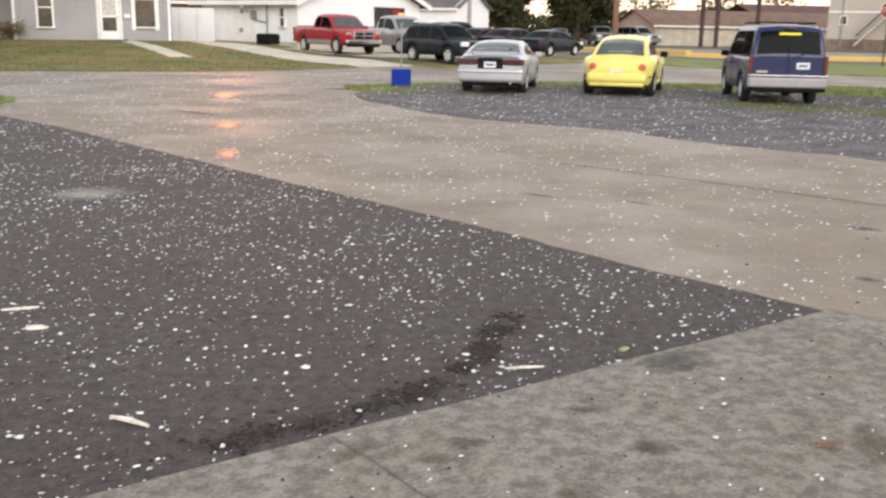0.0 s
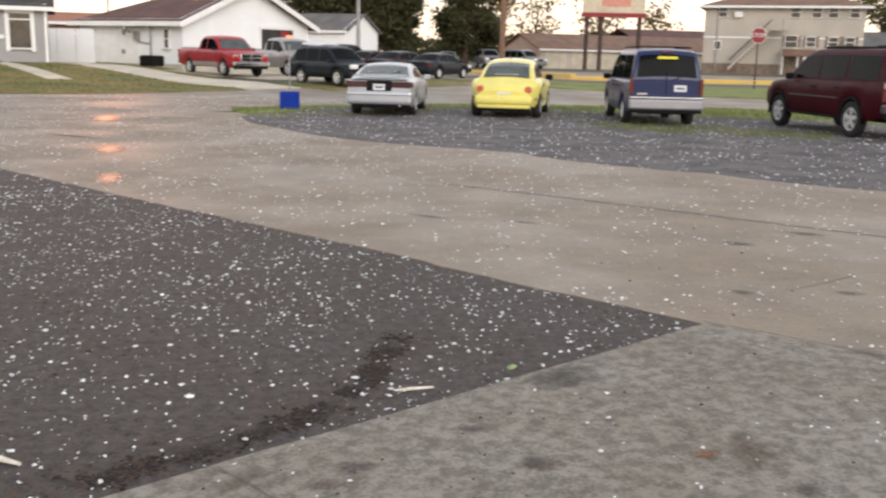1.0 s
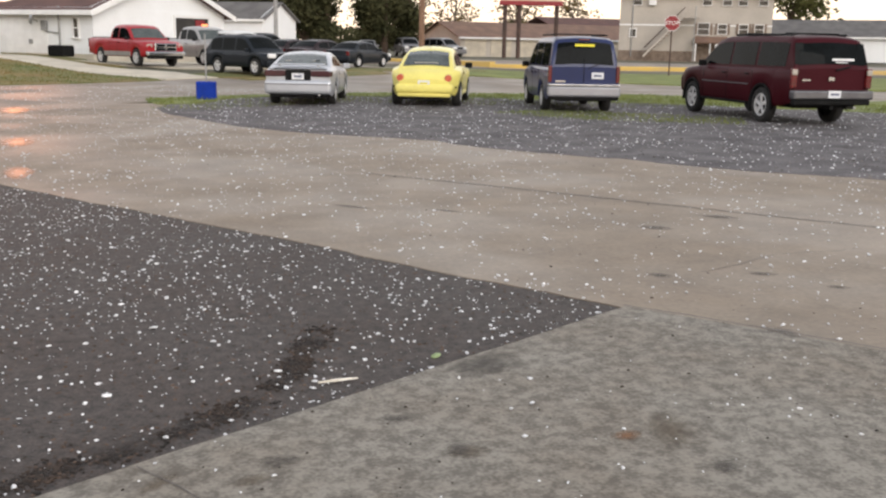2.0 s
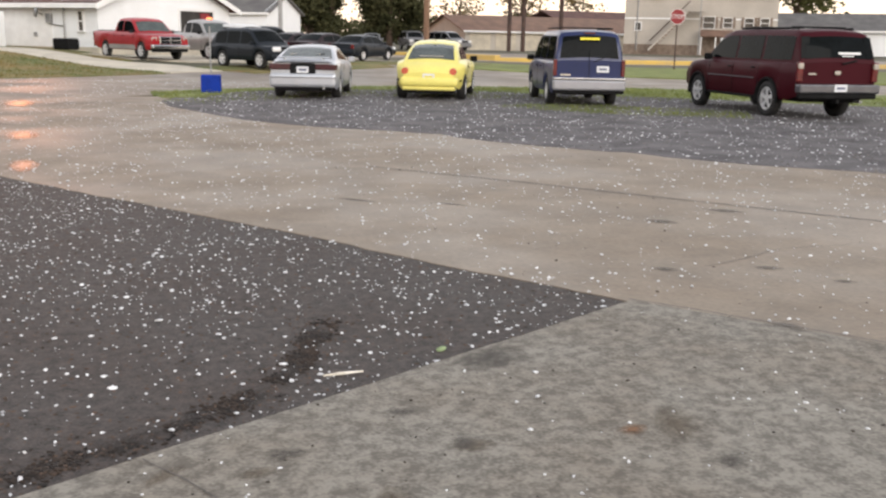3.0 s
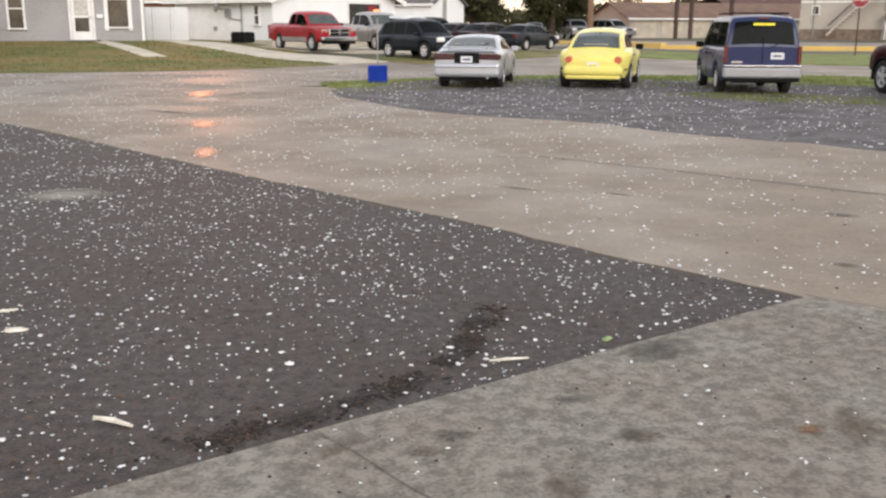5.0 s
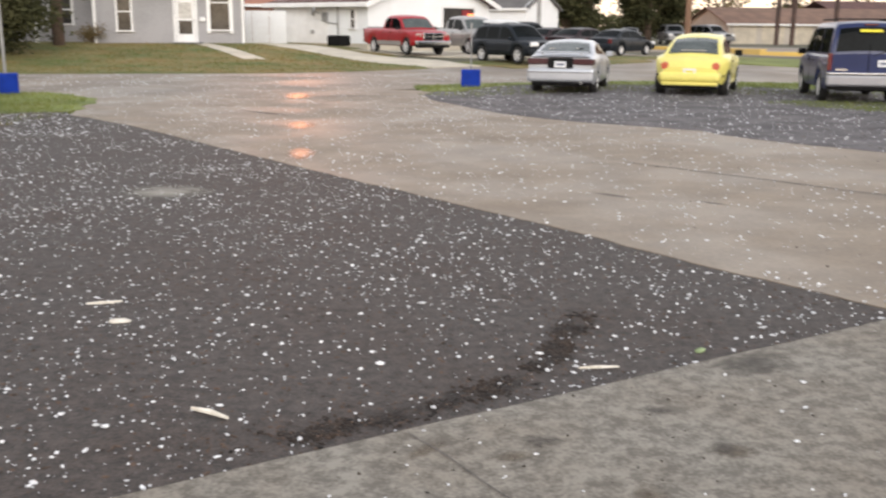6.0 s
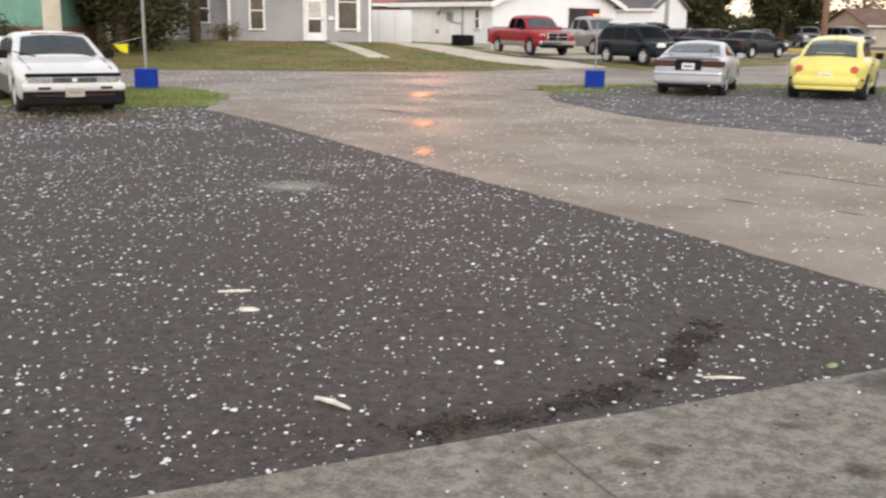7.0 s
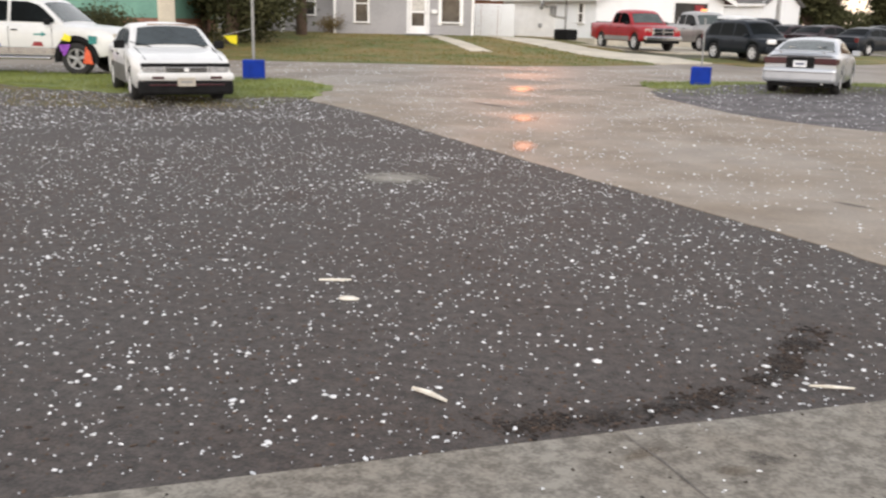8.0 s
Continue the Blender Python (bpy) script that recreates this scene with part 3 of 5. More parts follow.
number_plate(r, -2.395, 0.76)
part("boot_edge", box(1.5, 0.05, 0.02, (0, -2.36, 0.945), 0.006), M["black"], r)
part("rear_wiper", rod((0.05, -1.72, 1.035), (0.45, -1.4, 1.16), 0.012), M["black"], r)
part("exhaust", rod((0.55, -2.2, 0.3), (0.55, -2.42, 0.3), 0.035), M["steel"], r)
part("spoiler", box(1.35, 0.2, 0.035, (0, -2.13, 1.065), 0.015), silver, r)
for sx in (-0.5, 0.5):
    part("spoiler_foot", box(0.05, 0.12, 0.12, (sx, -2.12, 1.02), 0.01), silver, r)

# yellow round-backed car
yellow = paint("pale_yellow_paint", (0.82, 0.73, 0.20), 0.3)
spec = dict(L=4.08, W=1.72, sill=0.26, top=[(-2.04, 0.66), (-1.9, 0.80), (-1.6, 0.93), (-1.0, 1.0), (0.6, 0.98), (1.1, 0.95), (1.6, 0.82), (2.04, 0.6)], crown=0.05,
            cab=[(-1.72, 0.88), (-1.45, 1.08), (-1.1, 1.28), (-0.6, 1.44), (-0.1, 1.50), (0.35, 1.47), (0.7, 1.36), (1.4, 0.92)], screens=[("rear_window", -1.62, -0.72), ("windscreen", 0.55, 1.3)],
            windows=[(-1.0, -0.35), (-0.28, 0.95)], wheels=(-1.24, 1.27, 0.33), roof=0.62, belt=0.86, handles=(-0.2,), seams=(-0.3, 0.85), taper=(0.3, 0.24), flare=0.05, mirror=M["black"])
r = car("round_car", placed_by(5.30, 24.5, 17, 0.76, -1.24) @ Matrix.Diagonal((1.0, 1.0, 0.985, 1)), "pale yellow rounded two-door car on gravel", spec, yellow, "cars on the gravel lot")
part("rear_bumper", box(1.5, 0.36, 0.26, (0, -1.93, 0.46), 0.11, seg=4), yellow, r)
part("bumper_lip", box(1.36, 0.3, 0.1, (0, -1.92, 0.30), 0.04), yellow, r)
part("underside", box(1.3, 0.3, 0.12, (0, -1.84, 0.24), 0.03), M["black"], r)
for sx in (-1, 1):
    part("tail_light", rod((sx * 0.60, -1.85, 0.73), (sx * 0.615, -2.03, 0.73), 0.10, 0.085, 18), M["lens_pink"], r, "round faded red lamp")
    part("side_marker", box(0.03, 0.12, 0.05, (sx * 0.80, -1.78, 0.50), 0.01), M["black"], r)
    part("running_board", box(0.1, 1.5, 0.1, (sx * 0.83, 0.0, 0.30), 0.03), yellow, r)
p = part("number_plate", box(0.30, 0.015, 0.15, (0, -2.055, 0.60), 0.004), M["sign_white"], r, "white number plate")
part("bar", box(0.2, 0.004, 0.04, (0, -2.064, 0.60)), M["yellow_cloth"], p)
part("parcel_shelf", box(0.62, 0.03, 0.035, (0, -1.47, 1.10), 0.008, Matrix.Rotation(0.6, 4, "X")), M["plate_tan"], r, "pale strip under the rear window")
part("antenna", rod((0.0, -0.5, 1.50), (0.0, -0.72, 1.66), 0.008), M["black"], r)

# blue van
blue = paint("dark_blue_paint", (0.012, 0.022, 0.088), 0.3, 0.0)
spec = dict(L=4.8, W=1.86, sill=0.32, top=[(-2.4, 1.15), (0.9, 1.13), (1.5, 1.08), (2.1, 0.96), (2.4, 0.78)], crown=0.02,
            cab=[(-2.38, 1.12), (-2.3, 1.58), (-2.2, 1.84), (-1.9, 1.90), (0.3, 1.90), (0.7, 1.80), (1.6, 1.06)], screens=[("rear_window", -2.368, -2.225), ("windscreen", 0.72, 1.5)],
            windows=[(-2.05, -0.95), (-0.85, 0.1), (0.18, 1.25)], wheels=(-1.35, 1.47, 0.35), roof=0.80, handles=(-0.4, 0.3), seams=(-0.9, 0.14, 1.2), dark=True, taper=(0.16, 0.02), mirror=M["black"])
r = car("van", placed_by(7.20, 23.0, 8, -0.8, -1.27) @ Matrix.Scale(0.94, 4), "dark blue passenger van with chrome rear bumper", spec, blue, "cars on the gravel lot", "van")
part("bumper_step", box(1.84, 0.2, 0.05, (0, -2.47, 0.71), 0.015), M["chrome"], r)
part("rear_bumper", box(1.86, 0.22, 0.26, (0, -2.46, 0.55), 0.05), M["bumper_grey"], r, "silver rear bumper with step")
part("bumper_skirt", box(1.8, 0.12, 0.1, (0, -2.44, 0.38), 0.02), M["black"], r)
lamp_pair(r, "tail_light", 0.87, -2.40, 0.98, (0.1, 0.08, 0.42), M["taillight"])
number_plate(r, -2.425, 0.95, 0.35)
part("window_sticker", box(0.5, 0.006, 0.06, (0.0, -2.345, 1.70), 0, Matrix.Rotation(-0.27, 4, "X")), M["yellow_ink"], r, "yellow sticker strip")
part("badge", box(0.26, 0.008, 0.05, (-0.6, -2.41, 0.80)), M["chrome"], r)
part("door_gap", box(0.012, 0.01, 1.1, (0.0, -2.412, 0.85)), M["black"], r)
part("rear_wiper", rod((0.1, -2.40, 1.12), (0.5, -2.37, 1.3), 0.012), M["black"], r)
part("high_brake_light", box(0.3, 0.03, 0.04, (0, -2.26, 1.84), 0.01), M["taillight"], r)
for sx in (-0.68, 0.68):
    part("roof_rail", rod((sx, -1.8, 1.96), (sx, 0.1, 1.96), 0.018), M["black"], r)
part("roof_bar", rod((-0.68, -1.6, 1.97), (0.68, -1.6, 1.97), 0.016), M["black"], r)

# dark red long estate truck
maroon = mat("dark_red_paint", (0.048, 0.0038, 0.0085), 0.42, (0.040, 0.0032, 0.007), 1.2, 25, 0.8, 0.02, dist=0.002, gloss=0.1)
spec = dict(L=5.5, W=2.0, sill=0.42, top=[(-2.78, 1.28), (1.2, 1.26), (1.6, 1.24), (2.5, 1.15), (2.75, 1.0)], crown=0.02,
            cab=[(-2.76, 1.25), (-2.66, 1.62), (-2.54, 1.90), (-2.3, 1.965), (-1.0, 1.98), (0.5, 1.97), (0.9, 1.87), (1.65, 1.23)], screens=[("rear_window", -2.75, -2.56), ("windscreen", 0.92, 1.58)],
            windows=[(-2.4, -1.2), (-1.1, 0.0), (0.08, 1.35)], wheels=(-1.56, 1.88, 0.41), roof=0.80, handles=(-0.9, 0.2), seams=(-1.15, 0.04, 1.25), dark=True, taper=(0.12, 0.03), mirror=M["black"], arch=0.05)
r = car("estate_truck", placed_by(11.20, 19.45, -1, -0.83, -1.48) @ Matrix.Scale(0.95, 4), "dark red long four-door utility vehicle on gravel", spec, maroon, "cars on the gravel lot")
part("rear_bumper", box(1.98, 0.22, 0.2, (0, -2.84, 0.70), 0.04), M["dull_chrome"], r, "dull chrome rear bumper")
for sx in (-1, 1):
    part("quarter_glass", slab([(sx * 0.905, -2.735, 1.36), (sx * 0.845, -2.585, 1.82), (sx * 0.66, -2.60, 1.83), (sx * 0.70, -2.755, 1.36)][::sx], 0.01), M["glass"], r, "dark wrapped corner glass")
part("bumper_skirt", box(1.9, 0.16, 0.12, (0, -2.82, 0.54), 0.03), M["black"], r)
lamp_pair(r, "tail_light", 0.93, -2.77, 1.06, (0.14, 0.1, 0.44), M["taillight"])
lamp_pair(r, "reverse_light", 0.93, -2.79, 1.19, (0.13, 0.09, 0.13), M["plate_tan"])
number_plate(r, -2.96, 0.72, 0.0)
part("window_sticker", box(0.55, 0.006, 0.05, (0.28, -2.735, 1.47), 0, Matrix.Rotation(-0.26, 4, "X")), M["sign_white"], r, "white sticker strip")
part("window_sticker", box(0.3, 0.006, 0.02, (0.24, -2.75, 1.41), 0, Matrix.Rotation(-0.26, 4, "X")), M["sign_white"], r)
part("badge", box(0.2, 0.01, 0.04, (-0.62, -2.785, 1.02)), M["chrome"], r)
part("badge", box(0.14, 0.02, 0.08, (0.0, -2.785, 1.05)), M["chrome"], r)
part("rear_wiper", rod((0.1, -2.79, 1.24), (0.45, -2.78, 1.32), 0.02), M["black"], r)
part("step_bar", box(0.12, 2.3, 0.06, (-0.95, 0.15, 0.42), 0.02), M["black"], r)
part("step_bar", box(0.12, 2.3, 0.06, (0.95, 0.15, 0.42), 0.02), M["black"], r)
part("exhaust", rod((0.6, -2.6, 0.42), (0.6, -2.86, 0.42), 0.035), M["steel"], r)
part("hitch", box(0.08, 0.3, 0.08, (0, -2.75, 0.42), 0.01), M["black"], r)
for sx in (-1, 1):
    part("side_moulding", box(0.02, 2.3, 0.03, (sx * 1.0, 0.16, 0.86), 0.006), M["dull_chrome"], r)
    part("roof_rail", rod((sx * 0.66, -2.2, 2.005), (sx * 0.66, 0.3, 2.005), 0.025), M["black"], r)
for y in (-1.9, -0.2):
    part("roof_bar", rod((-0.68, y, 2.035), (0.68, y, 2.035), 0.018), M["black"], r)

# pickups
PICKUP = dict(L=5.8, W=2.02, sill=0.45, top=[(-2.9, 1.28), (-0.62, 1.28), (-0.5, 1.26), (1.2, 1.24), (1.6, 1.22), (2.6, 1.14), (2.9, 0.98)], crown=0.03,
              cab=[(-0.72, 1.24), (-0.6, 1.72), (-0.45, 1.88), (-0.1, 1.92), (0.6, 1.90), (0.9, 1.80), (1.55, 1.22)], screens=[("rear_window", -0.71, -0.5), ("windscreen", 0.92, 1.5)],
              windows=[(-0.5, 0.08), (0.16, 1.3)], wheels=(-1.75, 1.85, 0.40), roof=0.76, handles=(0.28,), seams=(0.12, 1.25, -0.68), taper=(0.1, 0.02), mirror=M["black"])


def pickup(m, label, colour, lower, group, grille=M["chrome"], arch=0.0):
    r = car("pickup_truck", m, label, dict(PICKUP, arch=arch, rim=M["lens_smoke"] if arch else M["alloy"]), colour, group, "pickup", lower)
    part("bed_liner", box(1.6, 2.0, 0.05, (0, -1.82, 1.305), 0.015), M["black"], r)
    part("grille", box(1.15, 0.08, 0.36, (0, 2.9, 0.90), 0.05), grille, r, "chrome framed grille")
    for sx in (-0.28, 0.28):
        for dz in (-0.085, 0.085):
            part("grille_opening", box(0.46, 0.06, 0.12, (sx, 2.93, 0.90 + dz), 0.02), M["black"], r)
    part("front_bumper", box(1.96, 0.24, 0.22, (0, 2.9, 0.60), 0.06), M["chrome"], r, "chrome front bumper")
    part("rear_bumper", box(1.9, 0.2, 0.18, (0, -2.95, 0.62), 0.04), M["chrome"], r)
    lamp_pair(r, "headlight", 0.78, 2.83, 0.95, (0.26, 0.12, 0.17), M["plate_tan"], -0.2)
    part("air_dam", box(1.8, 0.2, 0.14, (0, 2.84, 0.43), 0.04), M["black"], r)
    lamp_pair(r, "tail_light", 0.96, -2.88, 1.05, (0.1, 0.06, 0.4), M["taillight"])
    return r


red = paint("bright_red_paint", (0.36, 0.014, 0.022), 0.3, 0.1)
grey_metal = paint("grey_silver_paint", (0.42, 0.41, 0.40), 0.32, 0.5)
pickup(placed_by(-4.78, 44.1, 146, 0.83, 1.73) @ Matrix.Scale(0.93, 4), "bright red pickup truck with silver lower panels", red, grey_metal, "vehicles on the drive")
p = pickup(placed_by(-2.0, 45.9, 148, 0.83, 1.73) @ Matrix.Scale(0.93, 4), "silver-grey pickup truck with amber roof beacon", grey_metal, None, "vehicles on the drive")
part("beacon", box(0.3, 0.16, 0.1, (0, 0.35, 2.0), 0.04), glow("amber_beacon", (1.0, 0.28, 0.10), 2.0), p, "lit amber roof beacon")

# four-door estate cars, tall and low
black_paint = mat("near_black_paint", (0.010, 0.014, 0.020), 0.35, (0.008, 0.011, 0.016), 1.2, 25, 0.8, 0.02, coat=0.12, dist=0.002, gloss=0.2)
white_paint = paint("white_paint", (0.70, 0.70, 0.69), 0.3)
dark_red = mat("deep_wine_paint", (0.022, 0.010, 0.013), 0.35, (0.018, 0.008, 0.010), 1.2, 25, 0.8, 0.02, coat=0.12, dist=0.002, gloss=0.2)
pewter = paint("pewter_paint", (0.22, 0.22, 0.23), 0.3, 0.4)
TALL = dict(L=4.6, W=1.84, sill=0.36, top=[(-2.3, 1.05), (0.8, 1.04), (1.2, 1.02), (2.05, 0.94), (2.3, 0.76)], crown=0.03,
            cab=[(-2.25, 1.02), (-1.95, 1.50), (-1.75, 1.68), (-1.3, 1.74), (0.2, 1.74), (0.55, 1.66), (1.3, 1.02)], screens=[("rear_window", -2.2, -1.8), ("windscreen", 0.58, 1.22)],
            windows=[(-1.85, -1.05), (-0.98, -0.1), (-0.02, 1.05)], wheels=(-1.33, 1.36, 0.37), roof=0.74, handles=(-0.85, 0.05), seams=(-1.02, -0.06, 0.95), taper=(0.14, 0.05), dark=True)
LOW = dict(L=4.75, W=1.8, sill=0.26, top=[(-2.37, 0.92), (-1.4, 0.99), (0.7, 0.94), (1.2, 0.91), (2.05, 0.78), (2.37, 0.62)], crown=0.03,
           cab=[(-1.75, 0.96), (-1.1, 1.34), (-0.6, 1.43), (0.1, 1.44), (0.5, 1.38), (1.3, 0.91)], screens=[("rear_window", -1.65, -1.0), ("windscreen", 0.55, 1.25)],
           windows=[(-1.2, -0.3), (-0.22, 1.0)], wheels=(-1.35, 1.40, 0.32), roof=0.7, handles=(-1.0, -0.1), seams=(-0.26, 0.9), taper=(0.18, 0.08), dark=True)


def estate(m, label, colour, group, spec=TALL):
    r = car("estate_car" if spec is TALL else "saloon_car", m, label, spec, colour, group)
    h = spec["L"] / 2
    z = 0.86 if spec is TALL else 0.68
    part("front_bumper", box(spec["W"] * 0.92, 0.25, 0.3, (0, h - 0.06, 0.5), 0.08), colour, r)
    part("rear_bumper", box(spec["W"] * 0.95, 0.25, 0.3, (0, -h + 0.06, 0.52), 0.08), colour, r)
    part("grille", box(0.7, 0.06, 0.16, (0, h - 0.02, z), 0.02), M["black"], r)
    lamp_pair(r, "headlight", spec["W"] * 0.35, h - 0.04, z, (0.38, 0.16, 0.2), M["sign_white"], -0.25)
    lamp_pair(r, "tail_light", spec["W"] * 0.42, -h + 0.02, z + 0.12, (0.2, 0.1, 0.26), M["taillight"])
    return r


estate(placed_by(0.27, 38.9, 142, 0.74, 1.25) @ Matrix.Scale(0.90, 4), "near-black four-door off-road car on the drive", black_paint, "vehicles on the drive")
estate(place(-0.45, 46.9, 142) @ Matrix.Scale(0.92, 4), "white off-road car parked behind a dark one", white_paint, "vehicles on the drive")
estate(place(0.7, 53.6, 40) @ Matrix.Scale(0.94, 4), "black estate car in a row of parked cars", black_paint, "row of parked cars")
estate(place(2.2, 51.8, 40) @ Matrix.Scale(0.93, 4), "dark grey saloon in a row of parked cars", dark_red, "row of parked cars", LOW)
estate(place(3.6, 50.2, 40) @ Matrix.Scale(0.92, 4), "deep wine saloon in a row of parked cars", dark_red, "row of parked cars", LOW)
estate(place(5.35, 48.2, 38) @ Matrix.Scale(0.86, 4), "black saloon with red tail lights", black_paint, "row of parked cars", LOW)
estate(place(10.1, 84.4, 190), "pewter saloon parked far behind the row", pewter, "cars by the garages", LOW)
estate(place(14.6, 90.0, 176), "grey estate car by the far garages", pewter, "cars by the garages")
estate(place(17.7, 88.6, 148), "grey off-road car by the far garages", pewter, "cars by the garages")

# white saloon facing the lot
spec = dict(LOW, L=4.85, W=1.72, top=[(-2.42, 0.92), (-1.4, 0.97), (0.7, 0.94), (1.1, 0.93), (1.9, 0.83), (2.3, 0.74), (2.42, 0.64)], wheels=(-1.4, 1.36, 0.32), taper=(0.1, 0.08), skirt=0.34, dark=False, pane="mid_glass",
            cab=[(-1.7, 0.95), (-1.05, 1.30), (-0.6, 1.36), (0.0, 1.37), (0.4, 1.33), (1.15, 0.92)], screens=[("rear_window", -1.6, -0.95), ("windscreen", 0.42, 1.1)], windows=[(-1.1, -0.3), (-0.22, 0.9)], mirror=M["black"])
r = car("saloon_car", placed_by(-10.66, 15.10, 138, 0.73, 1.36), "white ageing saloon with worn roof paint", spec, white_paint, "cars on the grass", "car", M["side_grey"])
part("front_bumper", box(1.66, 0.28, 0.15, (0, 2.38, 0.485), 0.06, seg=3), white_paint, r)
part("bumper_skirt", box(1.64, 0.26, 0.26, (0, 2.37, 0.30), 0.06), M["black"], r, "dark lower bumper")
part("bumper_strip", box(1.3, 0.02, 0.03, (0, 2.505, 0.35), 0.008), M["lens_wine"], r)
part("grille", box(0.74, 0.06, 0.105, (0, 2.425, 0.605), 0.02), M["steel"], r)
for k in range(4):
    part("grille_bar", box(0.32, 0.012, 0.01, (-0.19, 2.46, 0.575 + 0.02 * k)), M["black"], r)
    part("grille_bar", box(0.32, 0.012, 0.01, (0.19, 2.46, 0.575 + 0.02 * k)), M["black"], r)
part("badge", box(0.09, 0.02, 0.06, (0, 2.46, 0.605), 0.01), M["sign_white"], r)
lamp_pair(r, "headlight", 0.575, 2.40, 0.605, (0.38, 0.1, 0.115), M["lens_smoke"], -0.14)
part("hood_gap", box(1.54, 0.06, 0.06, (0, 2.415, 0.688), 0.015), M["black"], r)
lamp_pair(r, "indicator", 0.50, 2.52, 0.475, (0.2, 0.02, 0.045), M["lens_wine"])
for sx in (-1, 1):
    part("hood_seam", rod((sx * 0.66, 2.25, 0.775), (sx * 0.70, 1.15, 0.955), 0.007), M["black"], r)
    part("wiper", rod((sx * 0.5 - 0.1, 1.12, 0.955), (sx * 0.5 + 0.25, 0.98, 1.04), 0.008), M["black"], r)
part("worn_edge", box(0.95, 0.05, 0.012, (-0.12, 0.40, 1.352), 0.004, Matrix.Rotation(-0.2, 4, "X")), M["rust"], r, "rusty worn paint along the roof edge")
p = part("number_plate", box(0.31, 0.015, 0.15, (0.02, 2.53, 0.40), 0.004), M["plate_tan"], r, "dirty tan number plate")
part("bar", box(0.2, 0.004, 0.04, (0.02, 2.539, 0.40)), M["steel"], p)

# white pickup with coloured marks
r = pickup(placed_by(-15.95, 20.35, 78, 0.88, 1.85), "white pickup truck with bright coloured marks on it", white_paint, M["chrome"], "cars on the grass", arch=0.14)


def rag(r, name, corners, material, label, x=1.03, ripple=0.025, seed=1):
    """A limp piece of cloth or film against the side of a vehicle, from (y, z) corners, creased and thin."""
    bm = slab([(x, y, z) for y, z in corners], 0.008)
    bmesh.ops.subdivide_edges(bm, edges=bm.edges[:], cuts=4, use_grid_fill=True)
    for v in bm.verts:
        v.co.x += ripple * noise.noise(Vector((v.co.y * 9, v.co.z * 9, seed)))
        v.co.y += ripple * noise.noise(Vector((v.co.z * 11, seed, v.co.y * 7)))
    return part(name, bm, M[material], r, label)


rag(r, "streamer", [(1.50, 0.86), (1.72, 0.82), (1.76, 0.95), (1.60, 1.02)], "yellow_ink", "yellow streamer tied over the wheel arch", 1.05, seed=2)
rag(r, "streamer", [(1.42, 0.74), (1.55, 0.46), (1.62, 0.52), (1.74, 0.76)], "purple", "purple streamer hanging by the wheel", 1.05, seed=3)
rag(r, "streamer", [(2.04, 0.30), (2.30, 0.28), (2.24, 0.56), (2.14, 0.72)], "orange", "orange streamer hanging by the wheel", 1.06, seed=4)
rag(r, "streamer", [(2.20, 0.78), (2.40, 0.78), (2.42, 0.96), (2.18, 0.98)], "teal", "teal film on the wing", 1.025, 0.008, 5)
rag(r, "decal", [(0.72, 0.70), (1.02, 0.69), (0.97, 0.80), (0.78, 0.80)], "sign_red", "red mark on the door", 1.018, 0.003, 6)
rag(r, "decal", [(0.78, 0.96), (1.02, 0.96), (1.02, 1.0), (0.78, 1.0)], "teal", "teal arrow shaft on the door", 1.018, 0.002, 7)
rag(r, "decal", [(0.98, 0.92), (1.12, 0.98), (0.98, 1.05), (0.99, 0.98)], "teal", "teal arrow head on the door", 1.018, 0.002, 8)
rag(r, "decal", [(-0.55, 1.00), (-0.1, 1.00), (-0.12, 1.07), (-0.5, 1.07)], "sign_red", "red mark on the door", 1.018, 0.003, 9)
rag(r, "decal", [(-0.65, 0.68), (-0.1, 0.68), (-0.12, 0.75), (-0.6, 0.75)], "blue_block", "blue mark on the door", 1.018, 0.003, 10)
part("running_board", box(0.16, 2.3, 0.07, (1.02, 0.05, 0.40), 0.025), M["chrome"], r, "chrome running board")


# ---- houses ----
def wall_pose(a, b, z=None):
    """A pose at a whose +x runs to b along a wall, +y into the house."""
    a, b = Vector(a), Vector(b)
    d = b - a
    z = ground_z((a.x + b.x) / 2, (a.y + b.y) / 2) if z is None else z
    return pose(a.x, a.y, z, 0, 0, math.degrees(math.atan2(d.y, d.x)))


def clad(h, x0, x1, z0, z1, material, step=0.2, y=0.0, holes=()):
    """Rows of lapped boards on the front of a wall, left out over openings."""
    z = z0
    while z < z1 - 0.03:
        hi = min(z + step, z1)
        runs, x = [], x0
        for a, b, lo, up in sorted(holes):
            if lo < hi and up > z:
                if a > x:
                    runs.append((x, a))
                x = max(x, b)
        runs.append((x, x1))
        for a, b in runs:
            if b - a > 0.05:
                raw("board", [(a, y - 0.03, z), (b, y - 0.03, z), (b, y - 0.012, hi), (a, y - 0.012, hi), (a, y, z), (b, y, z)], [(0, 1, 2, 3), (4, 5, 1, 0)], material, h)
        z = hi


def window(h, x, z, w, t, name="window", panes=2, frame_w=0.09, glass=None, y=0.0):
    """A window with a frame standing proud, a dark pane set back and a meeting rail."""
    bm = bmesh.new()
    for sx in (-1, 1):
        box(frame_w, 0.12, t + 2 * frame_w, (x + sx * (w / 2 + frame_w / 2), y - 0.04, z + t / 2), 0.008, None, bm)
    box(w, 0.12, frame_w, (x, y - 0.04, z + t + frame_w / 2), 0.008, None, bm)
    box(w + 2 * frame_w + 0.06, 0.16, 0.06, (x, y - 0.06, z - 0.03), 0.008, None, bm)
    f = part(name, bm, M["trim"], h)
    for k in range(panes):
